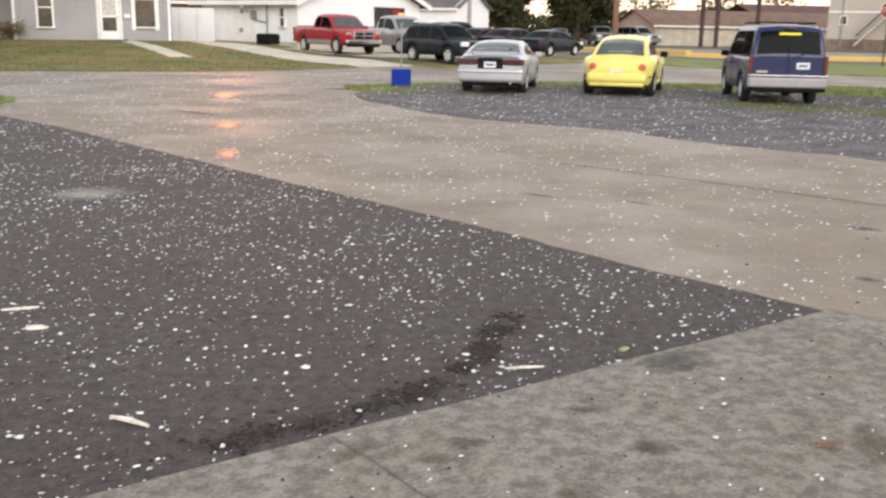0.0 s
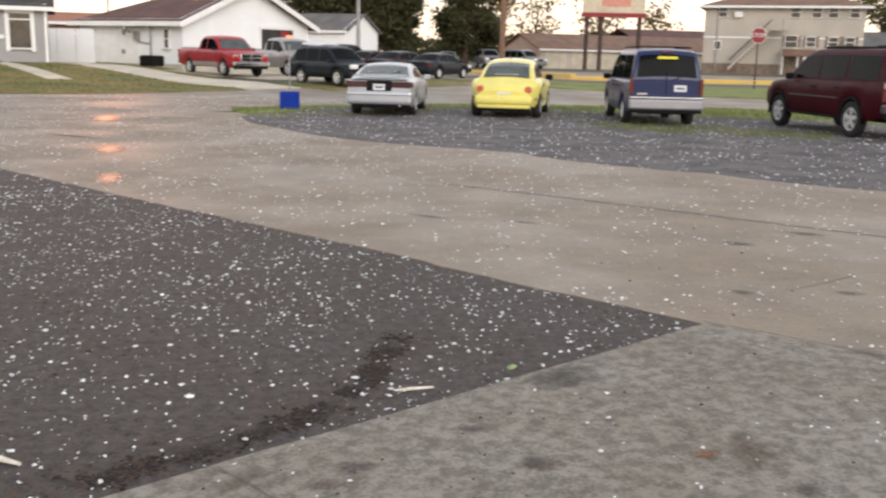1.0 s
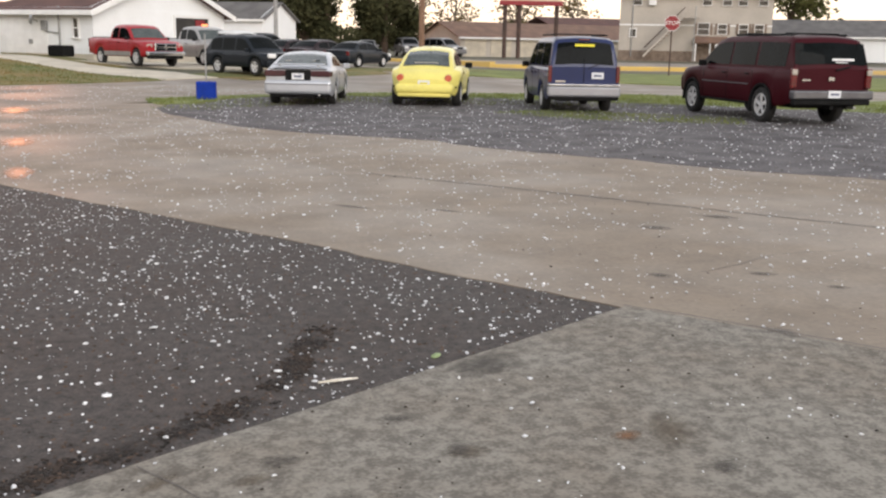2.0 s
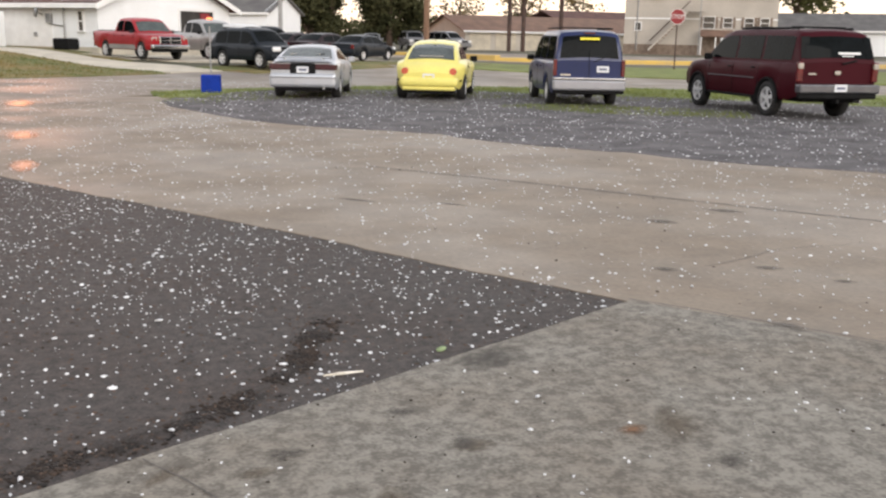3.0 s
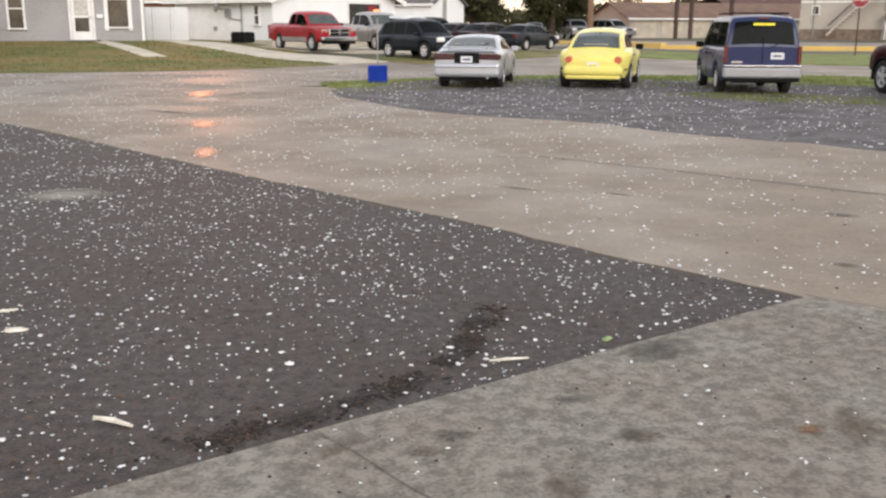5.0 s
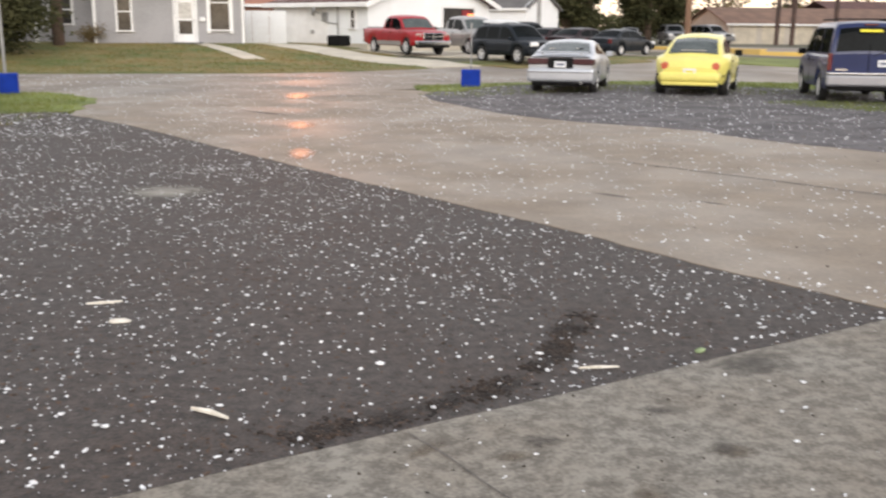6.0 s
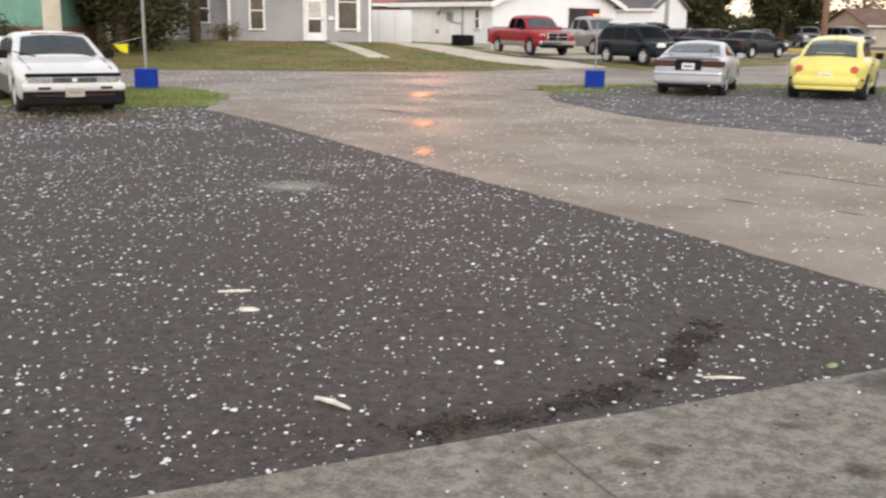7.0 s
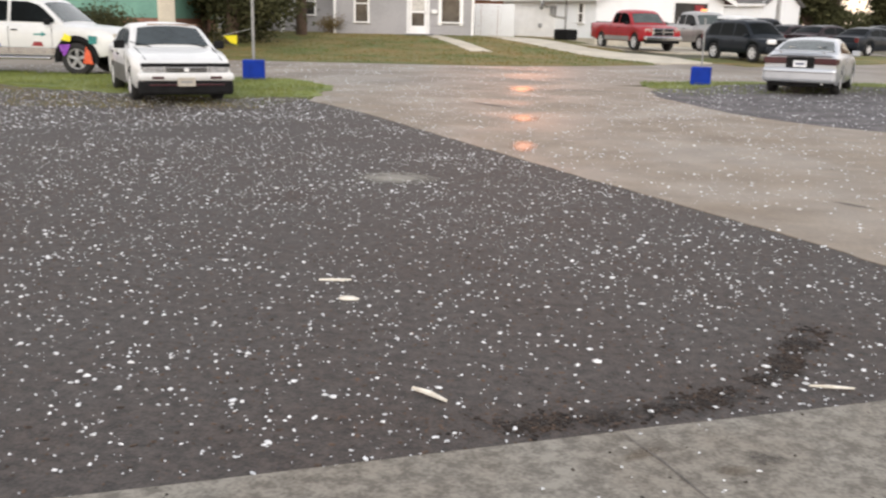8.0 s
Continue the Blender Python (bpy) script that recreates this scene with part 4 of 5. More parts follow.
        part("pane", box(w, 0.02, t / panes - 0.03, (x, y - 0.02, z + t * (k + 0.5) / panes)), glass or M["clear_glass"], f)
    if panes > 1:
        part("rail", box(w, 0.04, 0.05, (x, y - 0.03, z + t / 2)), M["trim"], f)
    return f


def gable_roof(h, x0, x1, y0, y1, z, rise, over, material, along="x", fascia=M["trim"]):
    """Two pitched slabs with an overhang and fascia boards; the ridge runs along x or y."""
    if along == "x":
        ym = (y0 + y1) / 2
        k = rise / (ym - y0)
        a = [(x0 - over, y0 - over, z - k * over), (x1 + over, y0 - over, z - k * over), (x1 + over, ym, z + rise), (x0 - over, ym, z + rise)]
        b = [(x1 + over, y1 + over, z - k * over), (x0 - over, y1 + over, z - k * over), (x0 - over, ym, z + rise), (x1 + over, ym, z + rise)]
        part("fascia", box(x1 - x0 + 2 * over, 0.04, 0.18, ((x0 + x1) / 2, y0 - over - 0.02, z - k * over - 0.06)), fascia, h)
    else:
        xm = (x0 + x1) / 2
        k = rise / (xm - x0)
        a = [(x0 - over, y1 + over, z - k * over), (x0 - over, y0 - over, z - k * over), (xm, y0 - over, z + rise), (xm, y1 + over, z + rise)]
        b = [(x1 + over, y0 - over, z - k * over), (x1 + over, y1 + over, z - k * over), (xm, y1 + over, z + rise), (xm, y0 - over, z + rise)]
        for s, xe in ((-1, x0 - over), (1, x1 + over)):
            p = [(xe, y0 - over - 0.03, z - k * over - 0.2), (xe, y0 - over - 0.03, z - k * over + 0.03), (xm, y0 - over - 0.03, z + rise + 0.03), (xm, y0 - over - 0.03, z + rise - 0.2)]
            part("bargeboard", slab(p if s < 0 else p[::-1], 0.04), fascia, h)
    r = part("roof", slab(a, 0.1), material, h)
    part("roof_slope", slab(b, 0.1), material, r)
    return r


# grey house
h = root("house", wall_pose((-19.16, 43.50), (-12.65, 45.25), 0.74), "grey clapboard house with white trim and dark roof", "house", "houses")
holes = [(3.6, 4.55, 0, 2.15), (5.05, 6.25, 0.5, 2.3), (0.95, 1.73, 0.5, 2.4)]
part("wall", box(6.74, 7.0, 2.8, (3.37, 3.5, 1.22)), M["grey_siding"], h)
clad(h, 0, 6.74, -0.1, 2.62, M["grey_siding"], 0.19, 0, holes)
part("wing_wall", box(4.4, 5.0, 2.8, (-2.25, 4.1, 1.22)), M["grey_siding"], h)
clad(h, -4.4, -0.1, -0.1, 2.62, M["grey_siding"], 0.19, 1.6)
window(h, -1.5, 0.9, 0.55, 1.3, glass=M["clear_glass"], y=1.6)
part("porch_post", box(0.14, 0.14, 2.62, (-2.6, 0.4, 1.3), 0.01), M["trim"], h)
window(h, 1.34, 0.62, 0.58, 1.7)
window(h, 5.64, 0.68, 0.86, 1.5, panes=1, frame_w=0.17)
part("rail", box(0.86, 0.03, 0.05, (5.64, -0.045, 1.92)), M["trim"], h)
d = part("door", box(0.86, 0.06, 2.03, (4.07, -0.03, 1.08), 0.01), M["trim"], h, "white storm door with glass")
part("pane", box(0.6, 0.02, 0.72, (4.07, -0.066, 1.55)), M["headlight"], d)
part("pane", box(0.6, 0.02, 0.6, (4.07, -0.066, 0.78)), M["clear_glass"], d)
part("door_handle", box(0.04, 0.06, 0.12, (4.42, -0.09, 1.1), 0.01), M["steel"], d)
for x in (3.57, 4.57):
    part("door_frame", box(0.1, 0.12, 2.15, (x, -0.04, 1.08), 0.01), M["trim"], h)
part("door_frame", box(1.1, 0.12, 0.12, (4.07, -0.04, 2.18), 0.01), M["trim"], h)
part("doorstep", box(1.3, 0.9, 0.3, (4.2, -0.48, -0.05), 0.02), M["grey_roof"], h)
part("letter_box", box(0.26, 0.12, 0.18, (4.85, -0.08, 1.15), 0.02), M["trim"], h)
for x in (6.70, 0.03):
    part("corner_board", box(0.12, 0.06, 2.7, (x, -0.03, 1.27), 0.005), M["trim"], h)
gable_roof(h, 0, 6.74, 0, 7, 2.62, 1.7, 0.35, M["dark_roof"])
gable_roof(h, -4.4, -0.4, 1.6, 6.6, 2.6, 1.2, 0.3, M["dark_roof"])

# white fence panels between the houses
for k in range(4):
    f = root("board_fence", wall_pose((-16.6 + 0.96 * k, 54.0 + 0.1 * k), (-15.65 + 0.96 * k, 54.1 + 0.1 * k), 0.6), "tall white board fence between the houses", "fence", "fence panels")
    for i in range(6):
        part("fence_board", box(0.15, 0.03, 1.85, (0.08 + 0.158 * i, 0, 0.93), 0.006), M["white_siding"], f)
    for z in (0.45, 1.6):
        part("fence_rail", box(0.96, 0.05, 0.09, (0.48, 0.04, z)), M["white_siding"], f)
h = root("shed", wall_pose((-19.5, 64), (-13.5, 65), 0.5), "red-brown roofed shed behind the fence", "shed")
part("wall", box(7, 4, 2.6, (3.5, 2, 1.3)), M["brick"], h)
gable_roof(h, 0, 7, 0, 4, 2.6, 0.6, 0.3, M["red_tin"])

# white house: a wing and a gabled end that meet at one corner
CX, CY, CZ, GROW = -7.82, 52.33, 0.60, 1.15
h = root("house", wall_pose((-14.08, 57.02), (CX, CY), CZ) @ Matrix.Scale(GROW, 4), "white sided house with brown shingle roof", "house", "houses")
part("wall", box(6.8, 9.2, 2.15, (3.4, 4.6, 1.08)), M["white_siding"], h)
clad(h, 0, 6.8, 0.1, 2.15, M["white_siding"], 0.22, 0, [(0.9, 4.1, 0, 2.3), (5.6, 6.1, 0.75, 1.75)])
part("garage_door", box(3.1, 0.05, 1.95, (2.5, -0.02, 1.05), 0.01), M["trim"], h, "white overhead garage door")
for k in range(3):
    part("door_groove", box(3.1, 0.012, 0.015, (2.5, -0.047, 0.55 + 0.48 * k)), M["white_siding"], h)
window(h, 5.85, 0.82, 0.3, 0.85, frame_w=0.06)
part("satellite_dish", rod((3.5, -0.35, 1.62), (3.42, -0.42, 1.64), 0.26, 0.22, 18), M["steel"], h)
part("dish_arm", rod((3.5, -0.02, 1.5), (3.5, -0.36, 1.62), 0.025), M["steel"], h)
m = part("meter_box", box(0.3, 0.16, 0.42, (3.95, -0.1, 1.35), 0.02), M["steel"], h, "grey electric meter box")
part("conduit", rod((4.85, -0.08, 0.2), (4.85, -0.08, 2.2), 0.045), M["steel"], h)
part("conduit", rod((3.95, -0.08, 1.1), (4.85, -0.08, 1.0), 0.025), M["steel"], h)
part("vent", box(0.2, 0.08, 0.2, (3.0, -0.07, 0.62), 0.02), M["steel"], h)
part("foundation", box(6.84, 9.24, 0.5, (3.4, 4.6, -0.14)), M["pale"], h)
# gabled end: faces local +x at x = 6.8, with the garage bay as a dark panel
bm = slab([(6.8, 0, 2.15), (6.8, 9.2, 2.15), (6.8, 4.6, 3.95)], 0.2)
part("gable", bm, M["white_siding"], h)
for k in range(10):
    raw("board", [(6.83, 0, 0.1 + 0.21 * k), (6.83, 9.2, 0.1 + 0.21 * k), (6.812, 9.2, 0.31 + 0.21 * k), (6.812, 0, 0.31 + 0.21 * k), (6.8, 0, 0.1 + 0.21 * k), (6.8, 9.2, 0.1 + 0.21 * k)], [(0, 1, 2, 3), (4, 5, 1, 0)], M["white_siding"], h)
# flat dark panel on the wall puts in the shade inside the bay
part("garage_bay", box(0.06, 2.5, 1.75, (6.83, 6.6, 0.98)), M["interior"], h, "dark panel for the unlit garage bay")
part("bay_frame", box(0.1, 0.12, 1.85, (6.84, 5.3, 1.0)), M["trim"], h)
part("bay_frame", box(0.1, 0.12, 1.85, (6.84, 7.9, 1.0)), M["trim"], h)
part("bay_frame", box(0.1, 2.7, 0.12, (6.84, 6.6, 1.92)), M["trim"], h)
part("shop_sign", box(0.03, 0.7, 0.35, (6.88, 7.2, 1.6)), M["sign_red"], h, "red panel in the bay")
OV, K = 0.45, 1.8 / 4.6
a = [(-OV, -OV, 2.15 - K * OV), (6.8 + OV, -OV, 2.15 - K * OV), (6.8 + OV, 4.6, 3.95), (4.0, 4.6, 3.95)]
part("roof", slab(a, 0.12), M["brown_roof"], h)
part("roof_slope", slab([(6.8 + OV, 9.2 + OV, 2.15 - K * OV), (-OV, 9.2 + OV, 2.15 - K * OV), (4.0, 4.6, 3.95), (6.8 + OV, 4.6, 3.95)], 0.12), M["brown_roof"], h)
part("roof_hip", slab([(-OV, 9.2 + OV, 2.15 - K * OV), (-OV, -OV, 2.15 - K * OV), (4.0, 4.6, 3.95)], 0.12), M["brown_roof"], h)
part("fascia", box(6.8 + 2 * OV, 0.05, 0.2, (3.4, -OV - 0.02, 2.15 - K * OV - 0.07)), M["trim"], h)
part("soffit", box(6.8 + OV, OV, 0.03, (3.4, -OV / 2, 2.0)), M["trim"], h)
for y0, z0, y1, z1 in ((-OV, 2.15 - K * OV, 4.6, 3.95), (9.2 + OV, 2.15 - K * OV, 4.6, 3.95)):
    xe = 6.8 + OV + 0.03
    p = [(xe, y0, z0 - 0.22), (xe, y0, z0 + 0.04), (xe, y1, z1 + 0.04), (xe, y1, z1 - 0.22)]
    part("bargeboard", slab(p if y0 > y1 else p[::-1], 0.05), M["trim"], h)
part("vent_pipe", rod((5.2, 2.6, 3.0), (5.2, 2.6, 3.5), 0.06), M["trim"], h)

# water butt by the wing
b = link("tub", box(0.95, 0.7, 0.5, (0, 0, 0.25), 0.08), M["black"])
b.matrix_world = pose(-9.1, 50.6, 0.62, 0, 0, -35) @ Matrix.Scale(1.1, 4)
tagged(b, "black plastic tub beside the white house", "tub")

# second white house behind
h = root("house", wall_pose((-4.6, 77), (0.9, 74.4), 0.9), "small white house with a grey roof", "house", "houses")
part("wall", box(6.2, 6.4, 2.3, (3.1, 3.2, 1.15)), M["white_siding"], h)
part("gable", slab([(6.2, 0, 2.3), (6.2, 6.4, 2.3), (6.2, 3.2, 3.6)], 0.2), M["white_siding"], h)
gable_roof(h, 0, 6.2, 0, 6.4, 2.3, 1.3, 0.3, M["grey_roof"])
window(h, 1.6, 0.9, 0.9, 1.2)

# long garages
h = root("garage_block", wall_pose((21.3, 97.7), (58, 108.5), 0.12), "long low pale garage row with brown roof", "garage")
part("wall", box(38, 9, 2.25, (19, 4.5, 1.12)), M["beige"], h)
part("gable", slab([(0, 9, 2.25), (0, 0, 2.25), (0, 4.5, 3.75)], 0.2), M["beige"], h)
gable_roof(h, 0, 38, 0, 9, 2.25, 1.55, 0.4, M["tan_roof"])
for k in range(12):
    part("garage_door", box(2.5, 0.05, 1.95, (1.8 + 3.1 * k, -0.03, 1.0), 0.01), M["pale"], h)
h = root("warehouse", wall_pose((36, 112), (62, 118), 0.2), "low white building with maroon roof edge", "building")
part("wall", box(28, 8, 3.6, (14, 4, 1.8)), M["white_siding"], h)
gable_roof(h, 0, 28, 0, 8, 3.6, 1.2, 0.4, M["brown_roof"])

# two-storey flats with an outside stair
h = root("apartment_building", wall_pose((34.9, 88.4), (47.4, 82.3), 0.35), "two-storey beige apartment building with outside stairs", "apartment")
LEN = 13.9
part("wall", box(LEN, 9, 6.2, (LEN / 2, 4.5, 3.1)), M["beige"], h)
part("foundation", box(LEN + 0.06, 9.06, 1.0, (LEN / 2, 4.5, 0.4)), M["stone"], h)
part("band", box(LEN + 0.04, 9.04, 0.14, (LEN / 2, 4.5, 3.3)), M["trim"], h)
p0 = [(-0.6, -0.6, 6.1), (LEN + 0.6, -0.6, 6.1), (LEN - 4, 4.5, 7.7), (4, 4.5, 7.7)]
part("roof", slab(p0, 0.15), M["tan_roof"], h)
part("roof_slope", slab([(LEN + 0.6, 9.6, 6.1), (-0.6, 9.6, 6.1), (4, 4.5, 7.7), (LEN - 4, 4.5, 7.7)], 0.15), M["tan_roof"], h)
part("roof_hip", slab([(-0.6, 9.6, 6.1), (-0.6, -0.6, 6.1), (4, 4.5, 7.7)], 0.15), M["tan_roof"], h)
part("roof_hip", slab([(LEN + 0.6, -0.6, 6.1), (LEN + 0.6, 9.6, 6.1), (LEN - 4, 4.5, 7.7)], 0.15), M["tan_roof"], h)
part("fascia", box(LEN + 1.2, 0.05, 0.2, (LEN / 2, -0.62, 6.05)), M["trim"], h)
for x in (1.6, 8.0, 9.8, 11.2, 13.0):
    window(h, x, 5.15, 0.75, 0.9, frame_w=0.05)
window(h, 7.8, 2.45, 1.0, 1.05, frame_w=0.06)
for x in (9.5, 11.4, 12.8):
    window(h, x, 2.55, 0.75, 0.85, frame_w=0.06)
for x in (7.1, 8.5, 8.95, 10.05, 10.85, 11.95, 12.25, 13.35):
    part("shutter", box(0.26, 0.05, 1.0, (x, -0.05, 2.98), 0.01), M["stone"], h, "dark window shutter")
window(h, 1.3, 2.2, 0.5, 0.7, panes=1)
part("air_conditioner", box(0.7, 0.4, 0.5, (3.0, -0.2, 5.35), 0.03), M["trim"], h)
part("conduit", rod((1.2, -0.06, 0.3), (1.2, -0.06, 6.0), 0.06), M["steel"], h)
part("awning", slab([(7.1, -1.5, 1.75), (10.0, -1.5, 1.75), (10.0, 0, 2.3), (7.1, 0, 2.3)], 0.12), M["tan_roof"], h, "brown porch roof")
for x in (7.2, 8.5, 9.9):
    part("porch_post", box(0.1, 0.1, 1.75, (x, -1.4, 0.88)), M["trim"], h)
# flat darker panel puts in the shade of the recess below the awning
part("porch_recess_panel", box(2.9, 0.06, 1.7, (8.55, -0.05, 0.85)), M["stone"], h)
part("porch_sign", box(0.9, 0.05, 0.5, (9.4, -1.47, 1.35), 0.01), M["sign_white"], h)
st = part("stair", slab([(2.5, -0.5, 0.3), (6.0, -0.5, 4.0), (6.0, -1.5, 4.0), (2.5, -1.5, 0.3)], 0.18), M["beige"], h, "enclosed outside stair flight")
for i in range(14):
    part("tread", box(0.3, 1.0, 0.05, (2.7 + 0.25 * i, -1.0, 0.45 + 0.265 * i)), M["pole_wood"], st)
part("landing", box(1.5, 1.2, 0.12, (6.6, -0.9, 4.0)), M["beige"], h)
for y in (-0.5, -1.5):
    part("stair_rail", rod((2.5, y, 1.2), (6.0, y, 4.9), 0.03), M["rusty"], h)
    part("stair_post", rod((7.0, y, 0), (7.0, y, 5.0), 0.05), M["steel"], h)
part("door", box(0.95, 0.06, 2.05, (6.0, -0.02, 5.0), 0.01), M["beige"], h)

# houses far to the east and the teal one to the west
h = root("house", wall_pose((52, 97), (66, 88), 0.4), "low grey-roofed house in the distance", "house", "houses")
part("wall", box(16, 8, 2.7, (8, 4, 1.35)), M["white_siding"], h)
gable_roof(h, 0, 16, 0, 8, 2.7, 1.7, 0.4, M["grey_roof"])
window(h, 5, 0.9, 1.0, 1.2)
window(h, 11, 0.9, 1.0, 1.2)
h = root("house", wall_pose((-36, 30.2), (-22.2, 34.2), 0.75), "teal sided house on a brick base", "house", "houses")
part("wall", box(14.4, 7, 2.6, (7.2, 3.5, 1.7)), M["green_siding"], h)
clad(h, 0, 14.4, 0.62, 3.0, M["green_siding"], 0.2)
part("brick_base", box(14.5, 7.1, 0.6, (7.2, 3.5, 0.3)), M["brick"], h)
part("corner_board", box(0.7, 0.1, 3.0, (14.2, -0.03, 1.5), 0.02), M["pale"], h)
gable_roof(h, 0, 14.4, 0, 7, 3.0, 1.8, 0.4, M["grey_roof"])
f = root("fence", wall_pose((-30, 50), (-22.5, 47.6), 0.75), "weathered grey board fence", "fence")
for i in range(40):
    part("fence_board", box(0.18, 0.025, 1.8, (0.1 + 0.197 * i, 0, 0.9), 0.004), M["steel"], f)

# ---- paths ----
PATH_EDGE = [(-15.2, 44.7), (-14.4, 44.7), (-9.9, 38.4), (-10.75, 38.1)]
DRIVE_EDGE = [(-12.1, 44.9), (-8.5, 42.0), (-5.68, 39.3), (-3.05, 37.3), (-1.2, 38.3), (-3.1, 41.0), (-5.3, 42.6), (-9.8, 47.5)]
sheet("path", PATH_EDGE, 0.03, M["pale"], "narrow pale concrete garden path", "path", 0.5, 0.03)
sheet("driveway", DRIVE_EDGE, 0.028, M["pale"], "pale concrete driveway", "driveway", 0.6, 0.08)
sheet("parking_apron", [(-7.9, 47.0), (-2.8, 43.4), (-0.6, 43.4), (3.2, 47), (1, 58), (-5.5, 54)], 0.026, M["pale"], "pale concrete apron in front of the garage", "driveway", 0.6, 0.08)
kx = [(-2, 73.0), (9.3, 67.2), (15.2, 60.2), (23, 58.4), (34, 57.2), (70, 51.0)]
for (xa, ya), (xb, yb) in zip(kx, kx[1:]):
    n = Vector((xb - xa, yb - ya))
    ob = link("kerb", box(n.length + 0.3, 0.6, 0.4, (n.length / 2, 0, 0.06), 0.04), M["yellow_kerb"])
    ob.matrix_world = pose(xa, ya, ground_z((xa + xb) / 2, (ya + yb) / 2), 0, 0, math.degrees(math.atan2(n.y, n.x)))
    tagged(ob, "yellow painted kerb along the far road", "kerb", kind="structure")

# ---- poles, signs ----
def post_block(x, y, w, top, r, turn, label):
    t = root("pole_base", pose(x, y, 0.02, 0, 0, turn), label, "pole")
    part("block", box(w, w, 0.47, (0, 0, 0.23), 0.025), M["blue_block"], t, "blue painted concrete block")
    part("pole", rod((0, 0, 0.4), (0, 0, top), r, None, 12), M["steel"], t, "grey steel pole")


post_block(-1.12, 26.5, 0.52, 1.72, 0.02, 0, "blue concrete block holding a thin steel post")
post_block(-11.75, 21.6, 0.54, 5.5, 0.036, 26, "blue concrete block holding a tall steel pole")
p = link("pennant", slab([(0.0, 0, 0.006), (0.34, 0.02, 0.02), (0.33, 0.06, -0.22), (0.16, 0.05, -0.17)], 0.006), M["yellow_cloth"])
p.matrix_world = pose(-12.78, 21.95, 1.04, 0, 0, 28)
tagged(p, "small yellow pennant hanging on a string", "pennant")
p = link("string", rod((-12.8, 21.95, 1.05), (-11.75, 21.6, 1.25), 0.004, None, 5), M["sign_white"])
tagged(p, "thin string tied to the pole", "string")

s = root("stop_sign", pose(21.6, 47.35, ground_z(21.6, 47.35), 0, 0, -18), "red octagonal stop sign on a steel post", "sign")
part("post", box(0.07, 0.05, 2.95, (0, 0.04, 1.47), 0.005), M["rusty"], s)
bm = bmesh.new()
bmesh.ops.create_cone(bm, cap_ends=True, segments=8, radius1=0.42, radius2=0.42, depth=0.012, matrix=Matrix.Rotation(radians(90), 4, "X") @ Matrix.Rotation(radians(22.5), 4, "Z"))
bmesh.ops.translate(bm, vec=(0, 0, 2.72), verts=bm.verts)
b = part("border", bm, M["sign_white"], s)
bm = bmesh.new()
bmesh.ops.create_cone(bm, cap_ends=True, segments=8, radius1=0.39, radius2=0.39, depth=0.012, matrix=Matrix.Rotation(radians(90), 4, "X") @ Matrix.Rotation(radians(22.5), 4, "Z"))
bmesh.ops.translate(bm, vec=(0, -0.008, 2.72), verts=bm.verts)
part("face", bm, M["sign_red"], s)
txt = bpy.data.curves.new("lettering", "FONT")
txt.body, txt.size, txt.align_x, txt.align_y, txt.extrude = "STOP", 0.3, "CENTER", "CENTER", 0.003
txt.materials.append(M["sign_white"])
o = new("lettering", txt)
o.parent, o.matrix_local = s, pose(0, -0.02, 2.72, 90, 0, 0)

s = root("billboard", pose(25.4, 86.4, 0.35, 0, 0, -10), "billboard with a faded red poster on steel posts", "billboard")
for x in (-2.35, -1.05, 2.4):
    part("post", rod((x, 0, 0), (x, 0, 8.0), 0.2, None, 10), M["rusty"], s)
part("panel", box(5.6, 0.15, 3.4, (0, -0.3, 6.55), 0.03), M["poster_pale"], s, "faded beige and red poster")
part("poster", box(2.6, 0.02, 2.4, (0.2, -0.39, 6.9)), M["poster"], s)
part("bottom_board", box(5.8, 0.3, 0.4, (0, -0.35, 4.95), 0.02), M["sign_red"], s)

for x, y, r0, mt, lab in ((9.6, 54.2, 0.17, "pole_wood", "brown wooden utility pole"), (1.75, 65.0, 0.14, "steel", "grey weathered wooden utility pole")):
    ob = link("utility_pole", rod((0, 0, 0), (0, 0, 11), r0, r0 * 0.75, 12), M[mt])
    ob.location = (x, y, ground_z(x, y))
    tagged(ob, lab, "pole")


# ---- trees and bushes ----
def tree(x, y, tall, spread, leaves, size, label, material, trunk=0.35, low=0.25, seed=1, name="tree", squash=1.0):
    """A tapered trunk, limbs that fork once, and a crown of many small leaves gathered in clumps round the limbs."""
    rng = random.Random(seed)
    t = root(name, pose(x, y, ground_z(x, y) - 0.05), label, name)
    bm = rod((0, 0, 0), (0.1, 0, tall * 0.55), trunk, trunk * 0.5, 10)
    tips = []
    for k in range(11):
        a, z = rng.uniform(0, 6.28), tall * rng.uniform(low, 0.6)
        reach = spread * rng.uniform(0.45, 0.95)
        p = Vector((0.05, 0, z))
        q = p + Vector((math.cos(a) * reach * 0.6, math.sin(a) * reach * 0.6, tall * rng.uniform(0.08, 0.3)))
        rod(p, q, trunk * 0.3, trunk * 0.12, 6, bm)
        for j in range(2):
            e = q + Vector((rng.uniform(-1, 1), rng.uniform(-1, 1), rng.uniform(0, 0.9))) * reach * 0.5
            rod(q, e, trunk * 0.12, trunk * 0.04, 5, bm)
            tips += [q.lerp(e, 0.5), e]
    tips.append(Vector((0, 0, tall * 0.85)))
    part("trunk", bm, M["bark"], t)
    verts, faces = [], []
    for i in range(leaves):
        c = rng.choice(tips)
        g = spread * 0.24
        p = c + Vector((rng.gauss(0, g), rng.gauss(0, g), rng.gauss(0, g * 0.7 * squash)))
        if p.z < 0.1:
            continue
